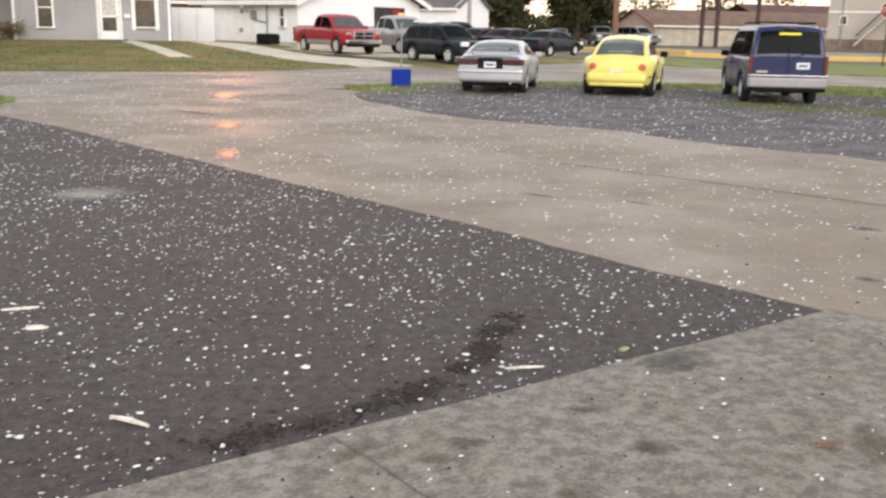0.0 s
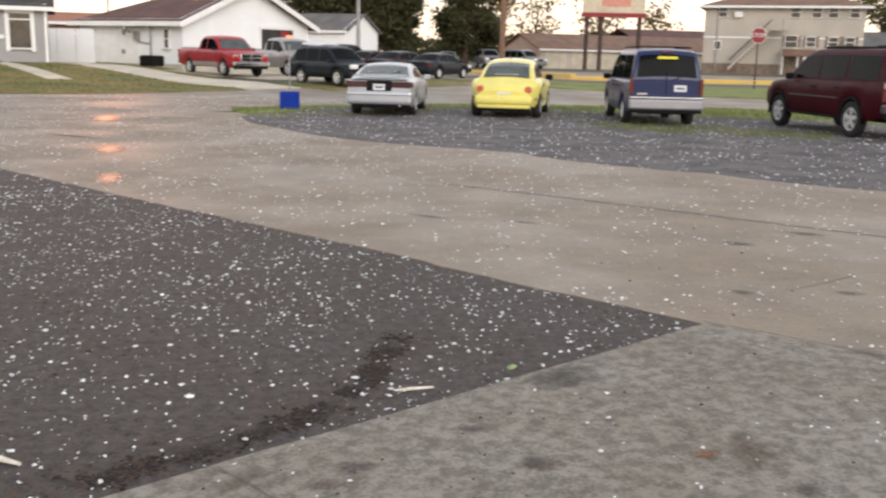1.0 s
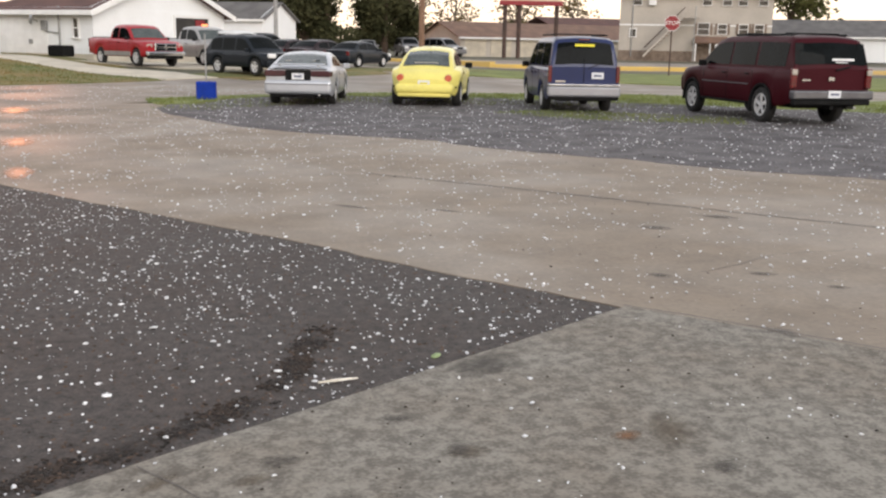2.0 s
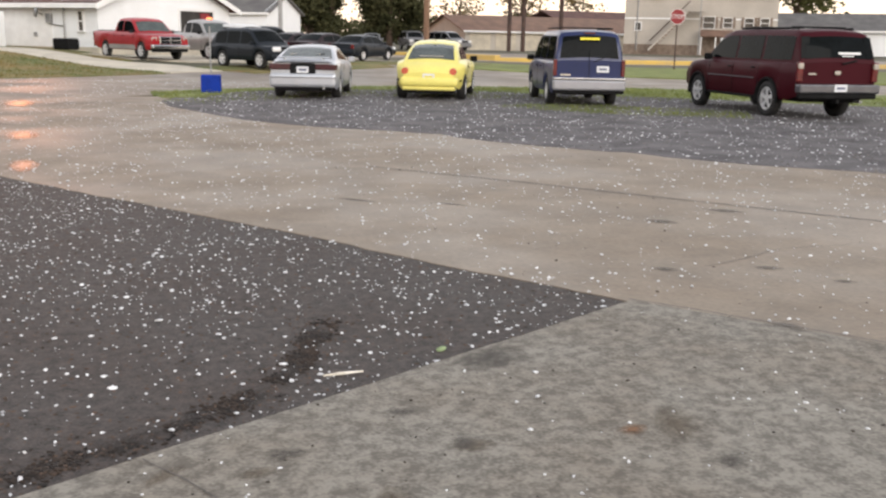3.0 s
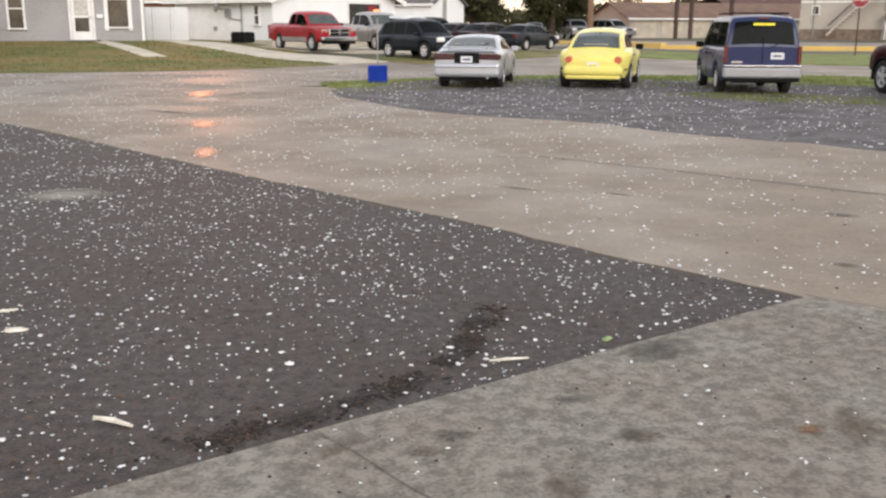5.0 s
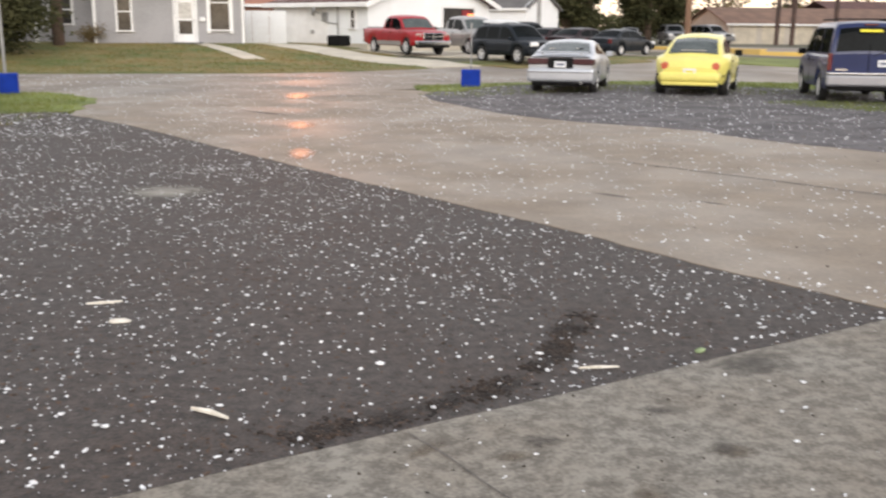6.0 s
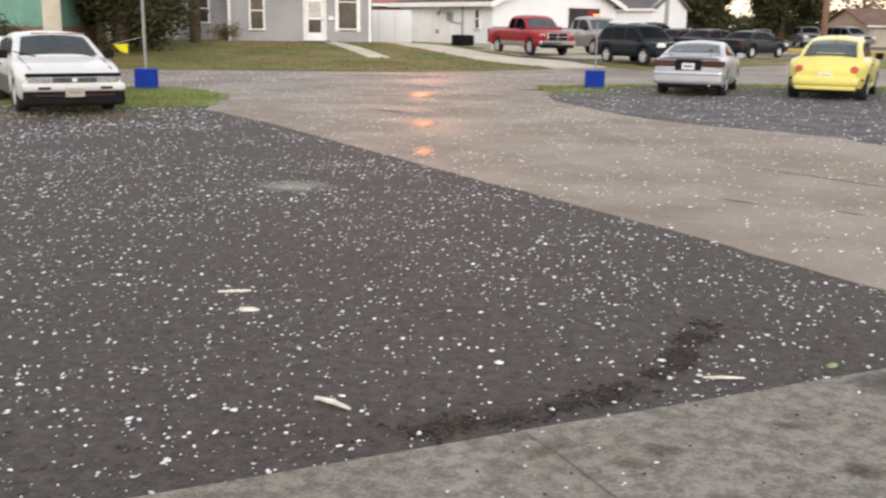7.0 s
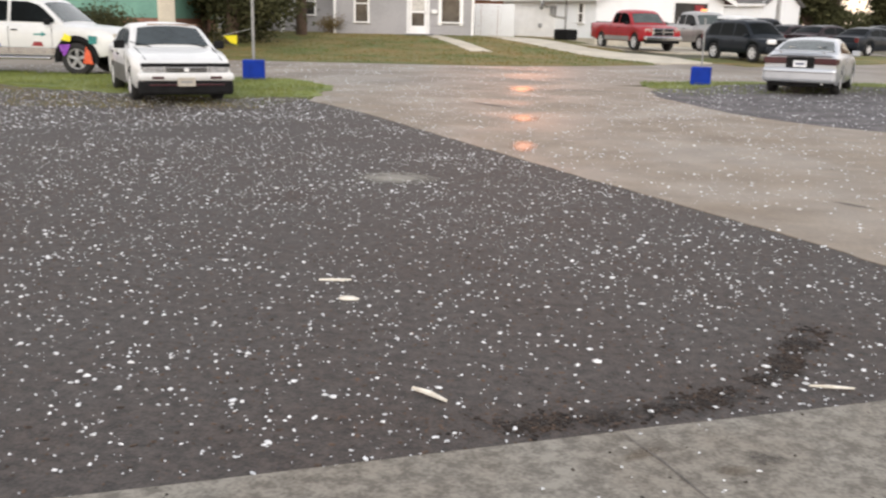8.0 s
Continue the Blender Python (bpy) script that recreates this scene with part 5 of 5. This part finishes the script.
        u = Vector((rng.gauss(0, 1), rng.gauss(0, 1), rng.gauss(0, 0.6))).normalized()
        w = u.cross(Vector((rng.gauss(0, 1), rng.gauss(0, 1), rng.gauss(0, 1)))).normalized()
        s = size * rng.uniform(0.6, 1.3)
        n = len(verts)
        verts += [p - u * s, p - w * s * 0.5, p + u * s, p + w * s * 0.5]
        faces.append((n, n + 1, n + 2, n + 3))
    raw("crown", verts, faces, material, t, "uneven leafy crown")
    return t


tree(5.2, 92, 12, 3.4, 24000, 0.20, "large dark leafy tree in full crown", M["leaf"], 0.4, 0.0, 2)
tree(2.6, 98, 13, 4.2, 20000, 0.22, "large dark leafy tree in full crown", M["leaf"], 0.4, 0.0, 3)
tree(12.8, 93, 10, 2.6, 20000, 0.19, "broad dark leafy tree near the garages", M["leaf"], 0.35, 0.0, 4)
tree(7.6, 97, 12, 2.0, 12000, 0.20, "dark leafy tree standing close to others", M["leaf"], 0.35, 0.0, 18)
tree(15.6, 96, 11, 2.4, 15000, 0.19, "dark leafy tree near the garages", M["leaf"], 0.35, 0.0, 19)
tree(-1.6, 96, 13, 4.0, 16000, 0.22, "large dark leafy tree behind the small house", M["leaf"], 0.4, 0.0, 17)
# the sunset glow of these thin trees is in their leaf colour
tree(27, 128, 9, 3.6, 520, 0.30, "thin tree with gaps, sunset light put into its leaf colour", M["leaf_warm"], 0.3, 0.3, 5)
tree(22.0, 124, 10, 3.2, 420, 0.30, "thin tree with gaps, sunset light put into its leaf colour", M["leaf_warm"], 0.3, 0.4, 6)
tree(35, 126, 10, 4.0, 520, 0.30, "thin tree with gaps, sunset light put into its leaf colour", M["leaf_warm"], 0.3, 0.3, 7)
tree(45, 130, 9, 3.6, 520, 0.30, "thin tree with gaps, sunset light put into its leaf colour", M["leaf_warm"], 0.3, 0.3, 8)
tree(62, 103.5, 12, 4.0, 2000, 0.30, "leafy green tree behind the flats", M["leaf_green"], 0.4, 0.2, 9)
tree(-21.0, 36.9, 5, 2.4, 22000, 0.11, "dark conifer-like tree with reddish trunk", M["leaf"], 0.32, 0.03, 11)
tree(-23.4, 38.5, 5, 2.6, 20000, 0.11, "dark leafy tree by the teal house", M["leaf"], 0.25, 0.03, 12)
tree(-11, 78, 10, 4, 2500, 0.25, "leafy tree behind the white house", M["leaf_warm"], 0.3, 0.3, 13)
ob = link("bare_tree", rod((0, 0, 0), (0.05, 0, 7), 0.27, 0.22, 12), M["bark"])
ob.location = (-20.0, 41.6, 0.6)
tagged(ob, "bare reddish-brown tree trunk on the lawn", "tree")
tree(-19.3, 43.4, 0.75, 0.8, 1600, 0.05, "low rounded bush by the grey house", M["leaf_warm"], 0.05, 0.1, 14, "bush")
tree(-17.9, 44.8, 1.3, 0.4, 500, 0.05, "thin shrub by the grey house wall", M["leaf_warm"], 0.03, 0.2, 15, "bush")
tree(-22.4, 30.0, 1.7, 1.6, 11000, 0.06, "dark clipped bush by the teal house", M["leaf"], 0.06, 0.1, 16, "bush")

# tall lamp mast far behind the white house, lit at dusk
s = root("street_lamp", pose(-24.05, 109.0, 0.3), "lit orange lamp on a tall steel mast", "lamp")
part("pole", rod((0, 0, 0), (0, 0, 12.9), 0.12, 0.07, 10), M["steel"], s)
part("arm", rod((0, 0, 12.8), (0, -1.4, 13.1), 0.04, None, 8), M["steel"], s)
part("lamp_head", box(0.3, 0.6, 0.16, (0, -1.6, 13.1), 0.05), M["steel"], s)
lamp = new("street_light", bpy.data.lights.new("street_light", "POINT"))
lamp.data.energy, lamp.data.color, lamp.data.shadow_soft_size = 13600, (1.0, 0.30, 0.08), 0.35
lamp.location = (-24.05, 107.3, 13.0)

# far woods that close the view behind the houses
rng = random.Random(77)
verts, faces = [], []
for i in range(26000):
    x = rng.uniform(-110, 150)
    y = 150 + rng.gauss(0, 3)
    top = 4.2 + 2.4 * noise.noise(Vector((x * 0.08, 0, 0))) + 1.2 * noise.noise(Vector((x * 0.4, 3, 0)))
    p = Vector((x, y, 0.2 + top * rng.random() ** 0.8))
    u = Vector((rng.gauss(0, 1), rng.gauss(0, 1), rng.gauss(0, 1))).normalized()
    w = u.orthogonal().normalized()
    s = rng.uniform(0.25, 0.6)
    n = len(verts)
    verts += [p - u * s, p - w * s * 0.6, p + u * s, p + w * s * 0.6]
    faces.append((n, n + 1, n + 2, n + 3))
tagged(raw("woods", verts, faces, M["leaf"]), "dark line of far trees and hedges", "woods", kind="stuff")


# ---- marks and debris on the ground ----
def blotch(name, x, y, rx, ry, turn, material, label, lift, seed):
    """A thin stain with an uneven rim."""
    rng = random.Random(seed)
    verts = [(0, 0, 0.0)]
    n = 26
    for k in range(n):
        a = 2 * math.pi * k / n
        w = 1 + 0.35 * noise.noise(Vector((math.cos(a) * 1.5, math.sin(a) * 1.5, seed * 3.1)))
        verts.append((math.cos(a) * w, math.sin(a) * w, 0))
    ob = raw(name, verts, [(0, k + 1, (k + 1) % n + 1) for k in range(n)], material)
    ob.matrix_world = pose(x, y, lift, 0, 0, turn) @ Matrix.Diagonal((rx * 1.3, ry * 1.3, 1, 1))
    return tagged(ob, label, "stain", kind="structure")


blotch("pavement_patch", -3.35, 8.93, 0.50, 0.42, 0, M["soft_pale"], "round worn pale patch in the dark asphalt", 0.010, 1)
blotch("pavement_stain", 1.181, 4.434, 0.24, 0.15, 30, M["soft_stain"], "dark damp stain on the concrete", 0.027, 2)


def stones(name, spots, material, label, category, squash=0.75, seed=1):
    """Many rough little lumps in one mesh."""
    rng = random.Random(seed)
    ico = bmesh.new()
    bmesh.ops.create_icosphere(ico, subdivisions=1, radius=1)
    ico.verts.ensure_lookup_table()
    base = [v.co.copy() for v in ico.verts]
    tri = [tuple(v.index for v in f.verts) for f in ico.faces]
    ico.free()
    verts, faces = [], []
    for x, y, z, s in spots:
        n = len(verts)
        e = Matrix.Rotation(rng.uniform(0, 6.28), 3, "Z") @ Matrix.Diagonal((s * rng.uniform(0.8, 1.6), s * rng.uniform(0.55, 1.05), s * squash))
        verts += [tuple(e @ (c * rng.uniform(0.6, 1.25)) + Vector((x, y, z + s * squash * 0.75))) for c in base]
        faces += [(a + n, b + n, c + n) for a, b, c in tri]
    return tagged(raw(name, verts, faces, material), label, category, kind="stuff")


def inside(poly, x, y):
    hit = False
    for (xa, ya), (xb, yb) in zip(poly, poly[1:] + poly[:1]):
        if (ya > y) != (yb > y) and x < (xb - xa) * (y - ya) / (yb - ya) + xa:
            hit = not hit
    return hit


LOT = [(-8, -1.7), (2.31, 5.38), (0.37, 7.66), (-2.63, 10.96), (-6.35, 15.25), (-8.2, 18.2), (-16, 15.5), (-22, 11), (-12, 0)]
ALLEY = [(2.31, 5.38), (0.37, 7.66), (-2.63, 10.96), (-6.35, 15.25), (-9.2, 20.6), (-4, 24), (-1.75, 21.4), (-0.2, 18.25), (0.95, 16.98), (3.05, 15.5), (4.28, 13.78), (7.65, 10.85), (12, 6), (5.0, 3.0)]
GRAVEL = [(-2.2, 22.6), (-1.75, 21.4), (-0.2, 18.25), (0.95, 16.98), (3.05, 15.5), (4.28, 13.78), (7.65, 10.85), (12, 6), (26, 14), (22, 24), (13, 28), (4, 28), (-1.5, 26.8)]
NEAR_LOT = [(-6, -0.4), (2.31, 5.38), (0.37, 7.66), (-2.63, 10.96), (-8, 10), (-8, 1)]
PAVE = [(-8, -1.7), (2.31, 5.38), (5.0, 3.0), (3, -2), (-4, -4)]


def strew(poly, count, lo, hi, z, seed, skew=2.6):
    rng = random.Random(seed)
    xs, ys = [p[0] for p in poly], [p[1] for p in poly]
    out = []
    while len(out) < count:
        x, y = rng.uniform(min(xs), max(xs)), rng.uniform(min(ys), max(ys))
        if inside(poly, x, y) and rng.random() < 0.55 + 0.7 * noise.noise(Vector((x * 0.9, y * 0.9, seed))):
            out.append((x, y, z, lo + (hi - lo) * rng.random() ** skew))
    return out


STREET = [(-9.2, 20.6), (-4, 24), (-1.8, 26.6), (1, 31), (-3.2, 36), (-8.5, 32.6), (-17, 29.6), (-22, 20.5)]
hail = strew(LOT, 18500, 0.003, 0.0155, 0.004, 21, 2.8) + strew(NEAR_LOT, 7500, 0.002, 0.010, 0.004, 27, 1.8) + strew(ALLEY, 5200, 0.004, 0.017, 0.010, 22) + strew(GRAVEL, 6500, 0.007, 0.023, 0.014, 23) + strew(PAVE, 760, 0.003, 0.014, 0.022, 24)
hail += strew([(-6, 13.4), (-8.4, 17.2), (-16, 15.4), (-21, 11.4), (-11, 9.6)], 2600, 0.006, 0.021, 0.004, 28)
hail += strew(STREET, 1800, 0.008, 0.022, 0.004, 26)
stones("hail", hail, M["ice"], "white hailstones scattered over the ground", "hail", 0.6, 25)
# coarse stones of the gravel and the grit of the asphalt
FAR_LOT = [(-6, 13.4), (-8.4, 17.2), (-16, 15.4), (-21, 11.4), (-11, 9.6)]
stones("gravel", strew(GRAVEL, 7000, 0.010, 0.026, 0.010, 31) + strew(FAR_LOT, 2500, 0.010, 0.028, 0.003, 38), M["pale_grit"], "loose grey gravel", "gravel", 0.6, 32)
stones("grit", strew(PAVE, 1500, 0.002, 0.010, 0.021, 33) + strew(ALLEY, 300, 0.004, 0.012, 0.009, 34), M["litter"], "dark grit and bits of dirt", "grit", 0.5, 35)
stones("asphalt_grit", strew(NEAR_LOT, 14000, 0.0015, 0.006, 0.003, 36), M["gravel"], "fine grey grit in the asphalt", "grit", 0.5, 37)
rng = random.Random(41)
seam = [(0.42, 5.2), (0.35, 5.02), (0.22, 4.5), (0.04, 4.15), (-0.2, 3.92), (-0.42, 3.74), (-0.63, 3.58), (-0.85, 3.46), (-1.2, 3.34)]
rows = []
for (xa, ya), (xb, yb) in zip(seam, seam[1:]):
    for k in range(int(2600 * math.hypot(xb - xa, yb - ya))):
        t = rng.random()
        x, y = xa + (xb - xa) * t + rng.gauss(0, 0.045), ya + (yb - ya) * t + rng.gauss(0, 0.045)
        if rng.random() < (0.45 + 1.6 * noise.noise(Vector((x * 6, y * 6, 4.0)))) * smooth01(x, -1.2, -0.5):
            rows.append((x, y, 0.003, 0.003 + 0.012 * rng.random() ** 2))
stones("leaf_litter", rows, M["litter"], "dark leaf litter washed along the slab edge", "litter", 0.4, 42)
rows = strew(LOT, 6000, 0.003, 0.012, 0.003, 43) + strew(NEAR_LOT, 16000, 0.003, 0.014, 0.003, 45)
bits = []
for (xa, ya), (xb, yb) in zip(seam, seam[1:]):
    for k in range(int(260 * math.hypot(xb - xa, yb - ya))):
        t = rng.random()
        bits.append((xa + (xb - xa) * t + rng.gauss(0, 0.09), ya + (yb - ya) * t + rng.gauss(0, 0.09), 0.006, rng.uniform(0.003, 0.009)))
rows += bits
stones("leaf_scraps", rows, M["scrap"], "small brown leaf scraps on the asphalt", "litter", 0.3, 44)


def splinter(x0, y0, x1, y1, w, label, bend=0.02):
    a, b = Vector((x0, y0, 0.014)), Vector((x1, y1, 0.014))
    d = (b - a)
    s = Vector((-d.y, d.x, 0)).normalized()
    mid = a.lerp(b, 0.45) + s * bend
    bm = rod(a, mid, w * 0.35, w * 0.55, 6)
    rod(mid, b, w * 0.55, w * 0.3, 6, bm)
    return tagged(link("stick", bm, M["stick"]), label, "stick")


splinter(0.332, 4.318, 0.526, 4.354, 0.016, "pale thin stick lying on the asphalt", 0.004)
splinter(-1.343, 3.67, -1.161, 3.583, 0.024, "pale bent stick lying on the asphalt", 0.012)
splinter(-2.457, 5.131, -2.273, 5.204, 0.018, "pale broken stick lying on the asphalt", -0.006)
splinter(-2.40, 5.18, -2.30, 5.15, 0.012, "short pale stick beside another stick", 0.004)
for x, y, sx, sy, turn, mt, lab, seed in ((-2.137, 4.837, 0.06, 0.034, 12, "stick", "pale flattened leaf on the asphalt", 51), (0.964, 4.638, 0.035, 0.018, 30, "pale_leaf", "torn green leaf on the asphalt", 52)):
    bm = bmesh.new()
    bmesh.ops.create_uvsphere(bm, u_segments=14, v_segments=6, radius=1, matrix=Matrix.Diagonal((sx, sy, 0.012, 1)))
    for v in bm.verts:
        v.co.z += 0.3 * v.co.x ** 2 + 0.006 * noise.noise(v.co * 30)
        v.co.xy *= 1 + 0.3 * noise.noise(v.co * 25 + Vector((seed, 0, 0)))
    ob = link("leaf", bm, M[mt], smooth=True)
    ob.matrix_world = pose(x, y, 0.012, 0, 0, turn)
    tagged(ob, lab, "leaf")

for i, (x, y, rx, ry, turn) in enumerate(((0.99, 9.23, 0.26, 0.06, -38), (3.60, 7.86, 0.17, 0.10, -30), (4.46, 8.32, 0.2, 0.09, -30), (2.88, 6.15, 0.10, 0.07, -35), (3.65, 6.10, 0.12, 0.06, -20), (3.98, 5.67, 0.09, 0.05, -20), (-4.6, 17.6, 0.9, 0.12, -40), (1.9, 8.9, 0.2, 0.05, -38))):
    blotch("road_patch", x, y, rx, ry, turn, M["soft_stain"], "dark pothole patch in the tan road", 0.0145, 60 + i)
for i, (x, y, rx, ry) in enumerate(((0.86, 3.42, 0.10, 0.07), (0.02, 3.30, 0.09, 0.05), (-0.32, 3.32, 0.12, 0.04), (1.75, 3.5, 0.2, 0.1), (0.5, 3.0, 0.14, 0.08))):
    blotch("pavement_dirt", x, y, rx, ry, 25 * i, M["soft_tan"], "brown dirt dried onto the concrete", 0.0258, 160 + i)
blotch("rust_stain", 1.551, 3.474, 0.075, 0.05, 20, M["soft_rust"], "orange rust stain on the concrete", 0.0265, 80)
for i, (x, y, s) in enumerate(((0.13, 3.45, 0.10), (1.83, 3.13, 0.09), (0.83, 3.45, 0.08), (3.0, 4.75, 0.12), (0.63, 3.8, 0.07))):
    blotch("pavement_stain", x, y, s, s * 0.6, 40 * i, M["soft_stain"], "dark damp stain on the concrete", 0.0262, 90 + i)


for i, (x, y, rx, ry, turn) in enumerate(((0.33, 4.95, 0.17, 0.10, 75), (0.20, 4.45, 0.22, 0.06, 68), (-0.03, 4.08, 0.18, 0.08, 50), (-0.27, 3.86, 0.20, 0.07, 40), (-0.50, 3.68, 0.17, 0.08, 38), (-0.75, 3.51, 0.2, 0.05, 32))):
    blotch("lot_dirt", x, y, rx, ry, turn, M["soft_brown"], "dark wet dirt along the slab edge", 0.0085, 120 + i)
# shallow puddles that catch the street lamp
for i, (x, y, rx, ry) in enumerate(((-5.0, 22.1, 0.34, 1.0), (-3.46, 15.45, 0.26, 0.7), (-2.68, 11.95, 0.19, 0.6))):
    blotch("puddle", x, y, rx, ry, 12, M["puddle"], "thin film of rain water on the road", 0.0162, 140 + i)


def crack(points, w, lift, label):
    """A dark crack as a thin uneven ribbon."""
    verts, faces = [], []
    pts = []
    for (xa, ya), (xb, yb) in zip(points, points[1:]):
        k = max(2, int(math.hypot(xb - xa, yb - ya) / 0.08))
        pts += [Vector((xa + (xb - xa) * i / k, ya + (yb - ya) * i / k, lift)) for i in range(k)]
    for i, p in enumerate(pts):
        d = (pts[min(i + 1, len(pts) - 1)] - pts[max(i - 1, 0)]).normalized()
        s = Vector((-d.y, d.x, 0))
        p = p + s * 0.018 * noise.noise(p * 4)
        h = w * (0.6 + 0.8 * abs(noise.noise(p * 9)))
        verts += [p - s * h, p + s * h]
        if i:
            faces.append((2 * i - 2, 2 * i - 1, 2 * i + 1, 2 * i))
    return tagged(raw("crack", verts, faces, M["stain"]), label, "crack", kind="structure")


crack([(1.39, 11.68), (2.9, 10.33), (4.19, 9.09), (6.2, 7.2)], 0.015, 0.0150, "dark crack along the tan road")
crack([(2.31, 5.40), (3.30, 4.46), (5.2, 2.5)], 0.009, 0.0265, "dark joint between slab and road")
crack([(3.2, 6.2), (3.5, 6.33), (4.1, 6.7), (4.86, 6.78)], 0.004, 0.0150, "dark crack across the tan road")
crack([(-0.40, 3.49), (-0.14, 3.165), (0.35, 2.5)], 0.004, 0.0265, "joint across the concrete slab")
crack([(-7.0, 21.0), (-4.6, 22.2), (-2.8, 22.4)], 0.05, 0.0150, "dark crack where the driveway meets the street")
crack([(-3.97, 14.98), (-3.5, 15.4), (-3.16, 15.73)], 0.03, 0.0150, "short dark crack in the tan road")


# ---- grass blades on the nearer verges ----
def blades(name, poly, count, tall, z, label, seed, material="grass", wide=1.0, bare=()):
    rng = random.Random(seed)
    verts, faces = [], []
    for x, y, _, _ in strew(poly, count, 0, 1, 0, seed):
        if any(inside(b, x, y) for b in bare):
            continue
        a, h = rng.uniform(0, 6.28), tall * rng.uniform(0.4, 1.2)
        lean = Vector((rng.gauss(0, 0.3), rng.gauss(0, 0.3), 1)) * h
        s = Vector((math.cos(a), math.sin(a), 0)) * rng.uniform(0.006, 0.012) * wide
        p = Vector((x, y, ground_z(x, y) + z))
        n = len(verts)
        verts += [p - s, p + s, p + lean]
        faces.append((n, n + 1, n + 2))
    return tagged(raw(name, verts, faces, M[material]), label, "grass", kind="stuff")


blades("grass_tufts", [(-8.3, 17.5), (-9.4, 16.4), (-11.5, 16.3), (-15.4, 17.2), (-26, 16.8), (-28, 19), (-17, 20.6), (-11, 21.9), (-9.2, 20.4)], 12000, 0.08, 0.02, "tufts of green grass by the white cars", 71)
blades("grass_tufts", [(-8.0, 14.8), (-10.2, 13.6), (-17, 11.4), (-19, 13.0), (-16, 16.6), (-11.4, 15.8), (-8.2, 17.6)], 4200, 0.06, 0.0, "thin worn grass in the gravel", 73, "lawn")
blades("grass_tufts", [(-2.7, 26.4), (-2.2, 24.2), (-1.2, 24.3), (-0.6, 26.6), (0.6, 28.2), (3, 28.6), (6, 28.6), (9.5, 26.6), (12, 25.4), (16, 22.5), (20, 20), (22, 22), (13, 30.2), (4, 30.4)], 11000, 0.09, 0.02, "tufts of green grass along the gravel", 72)
blades("grass_tufts", [(-2.3, 23.0), (-1.0, 22.4), (2.4, 25.4), (6, 24.6), (9, 24.2), (12, 23.4), (12, 25.4), (6, 28.4), (0.4, 28)], 2200, 0.07, 0.012, "thin grass growing through the gravel", 74)
blades("grass_tufts", [(5.6, 21.9), (7.2, 19.9), (10.4, 18.6), (11.2, 20.4), (8.4, 22.4), (6.6, 22.6)], 2400, 0.06, 0.012, "thin grass growing through the gravel", 75)
blades("grass_tufts", [(-40, 23.8), (-17.4, 30.8), (-8.5, 33.3), (-3.4, 36.8), (-5.5, 44.4), (-12, 44.8), (-20, 42.8), (-40, 38)], 22000, 0.07, 0.02, "dry and green blades of the front lawn", 76, "lawn", 2.2, (PATH_EDGE, DRIVE_EDGE))
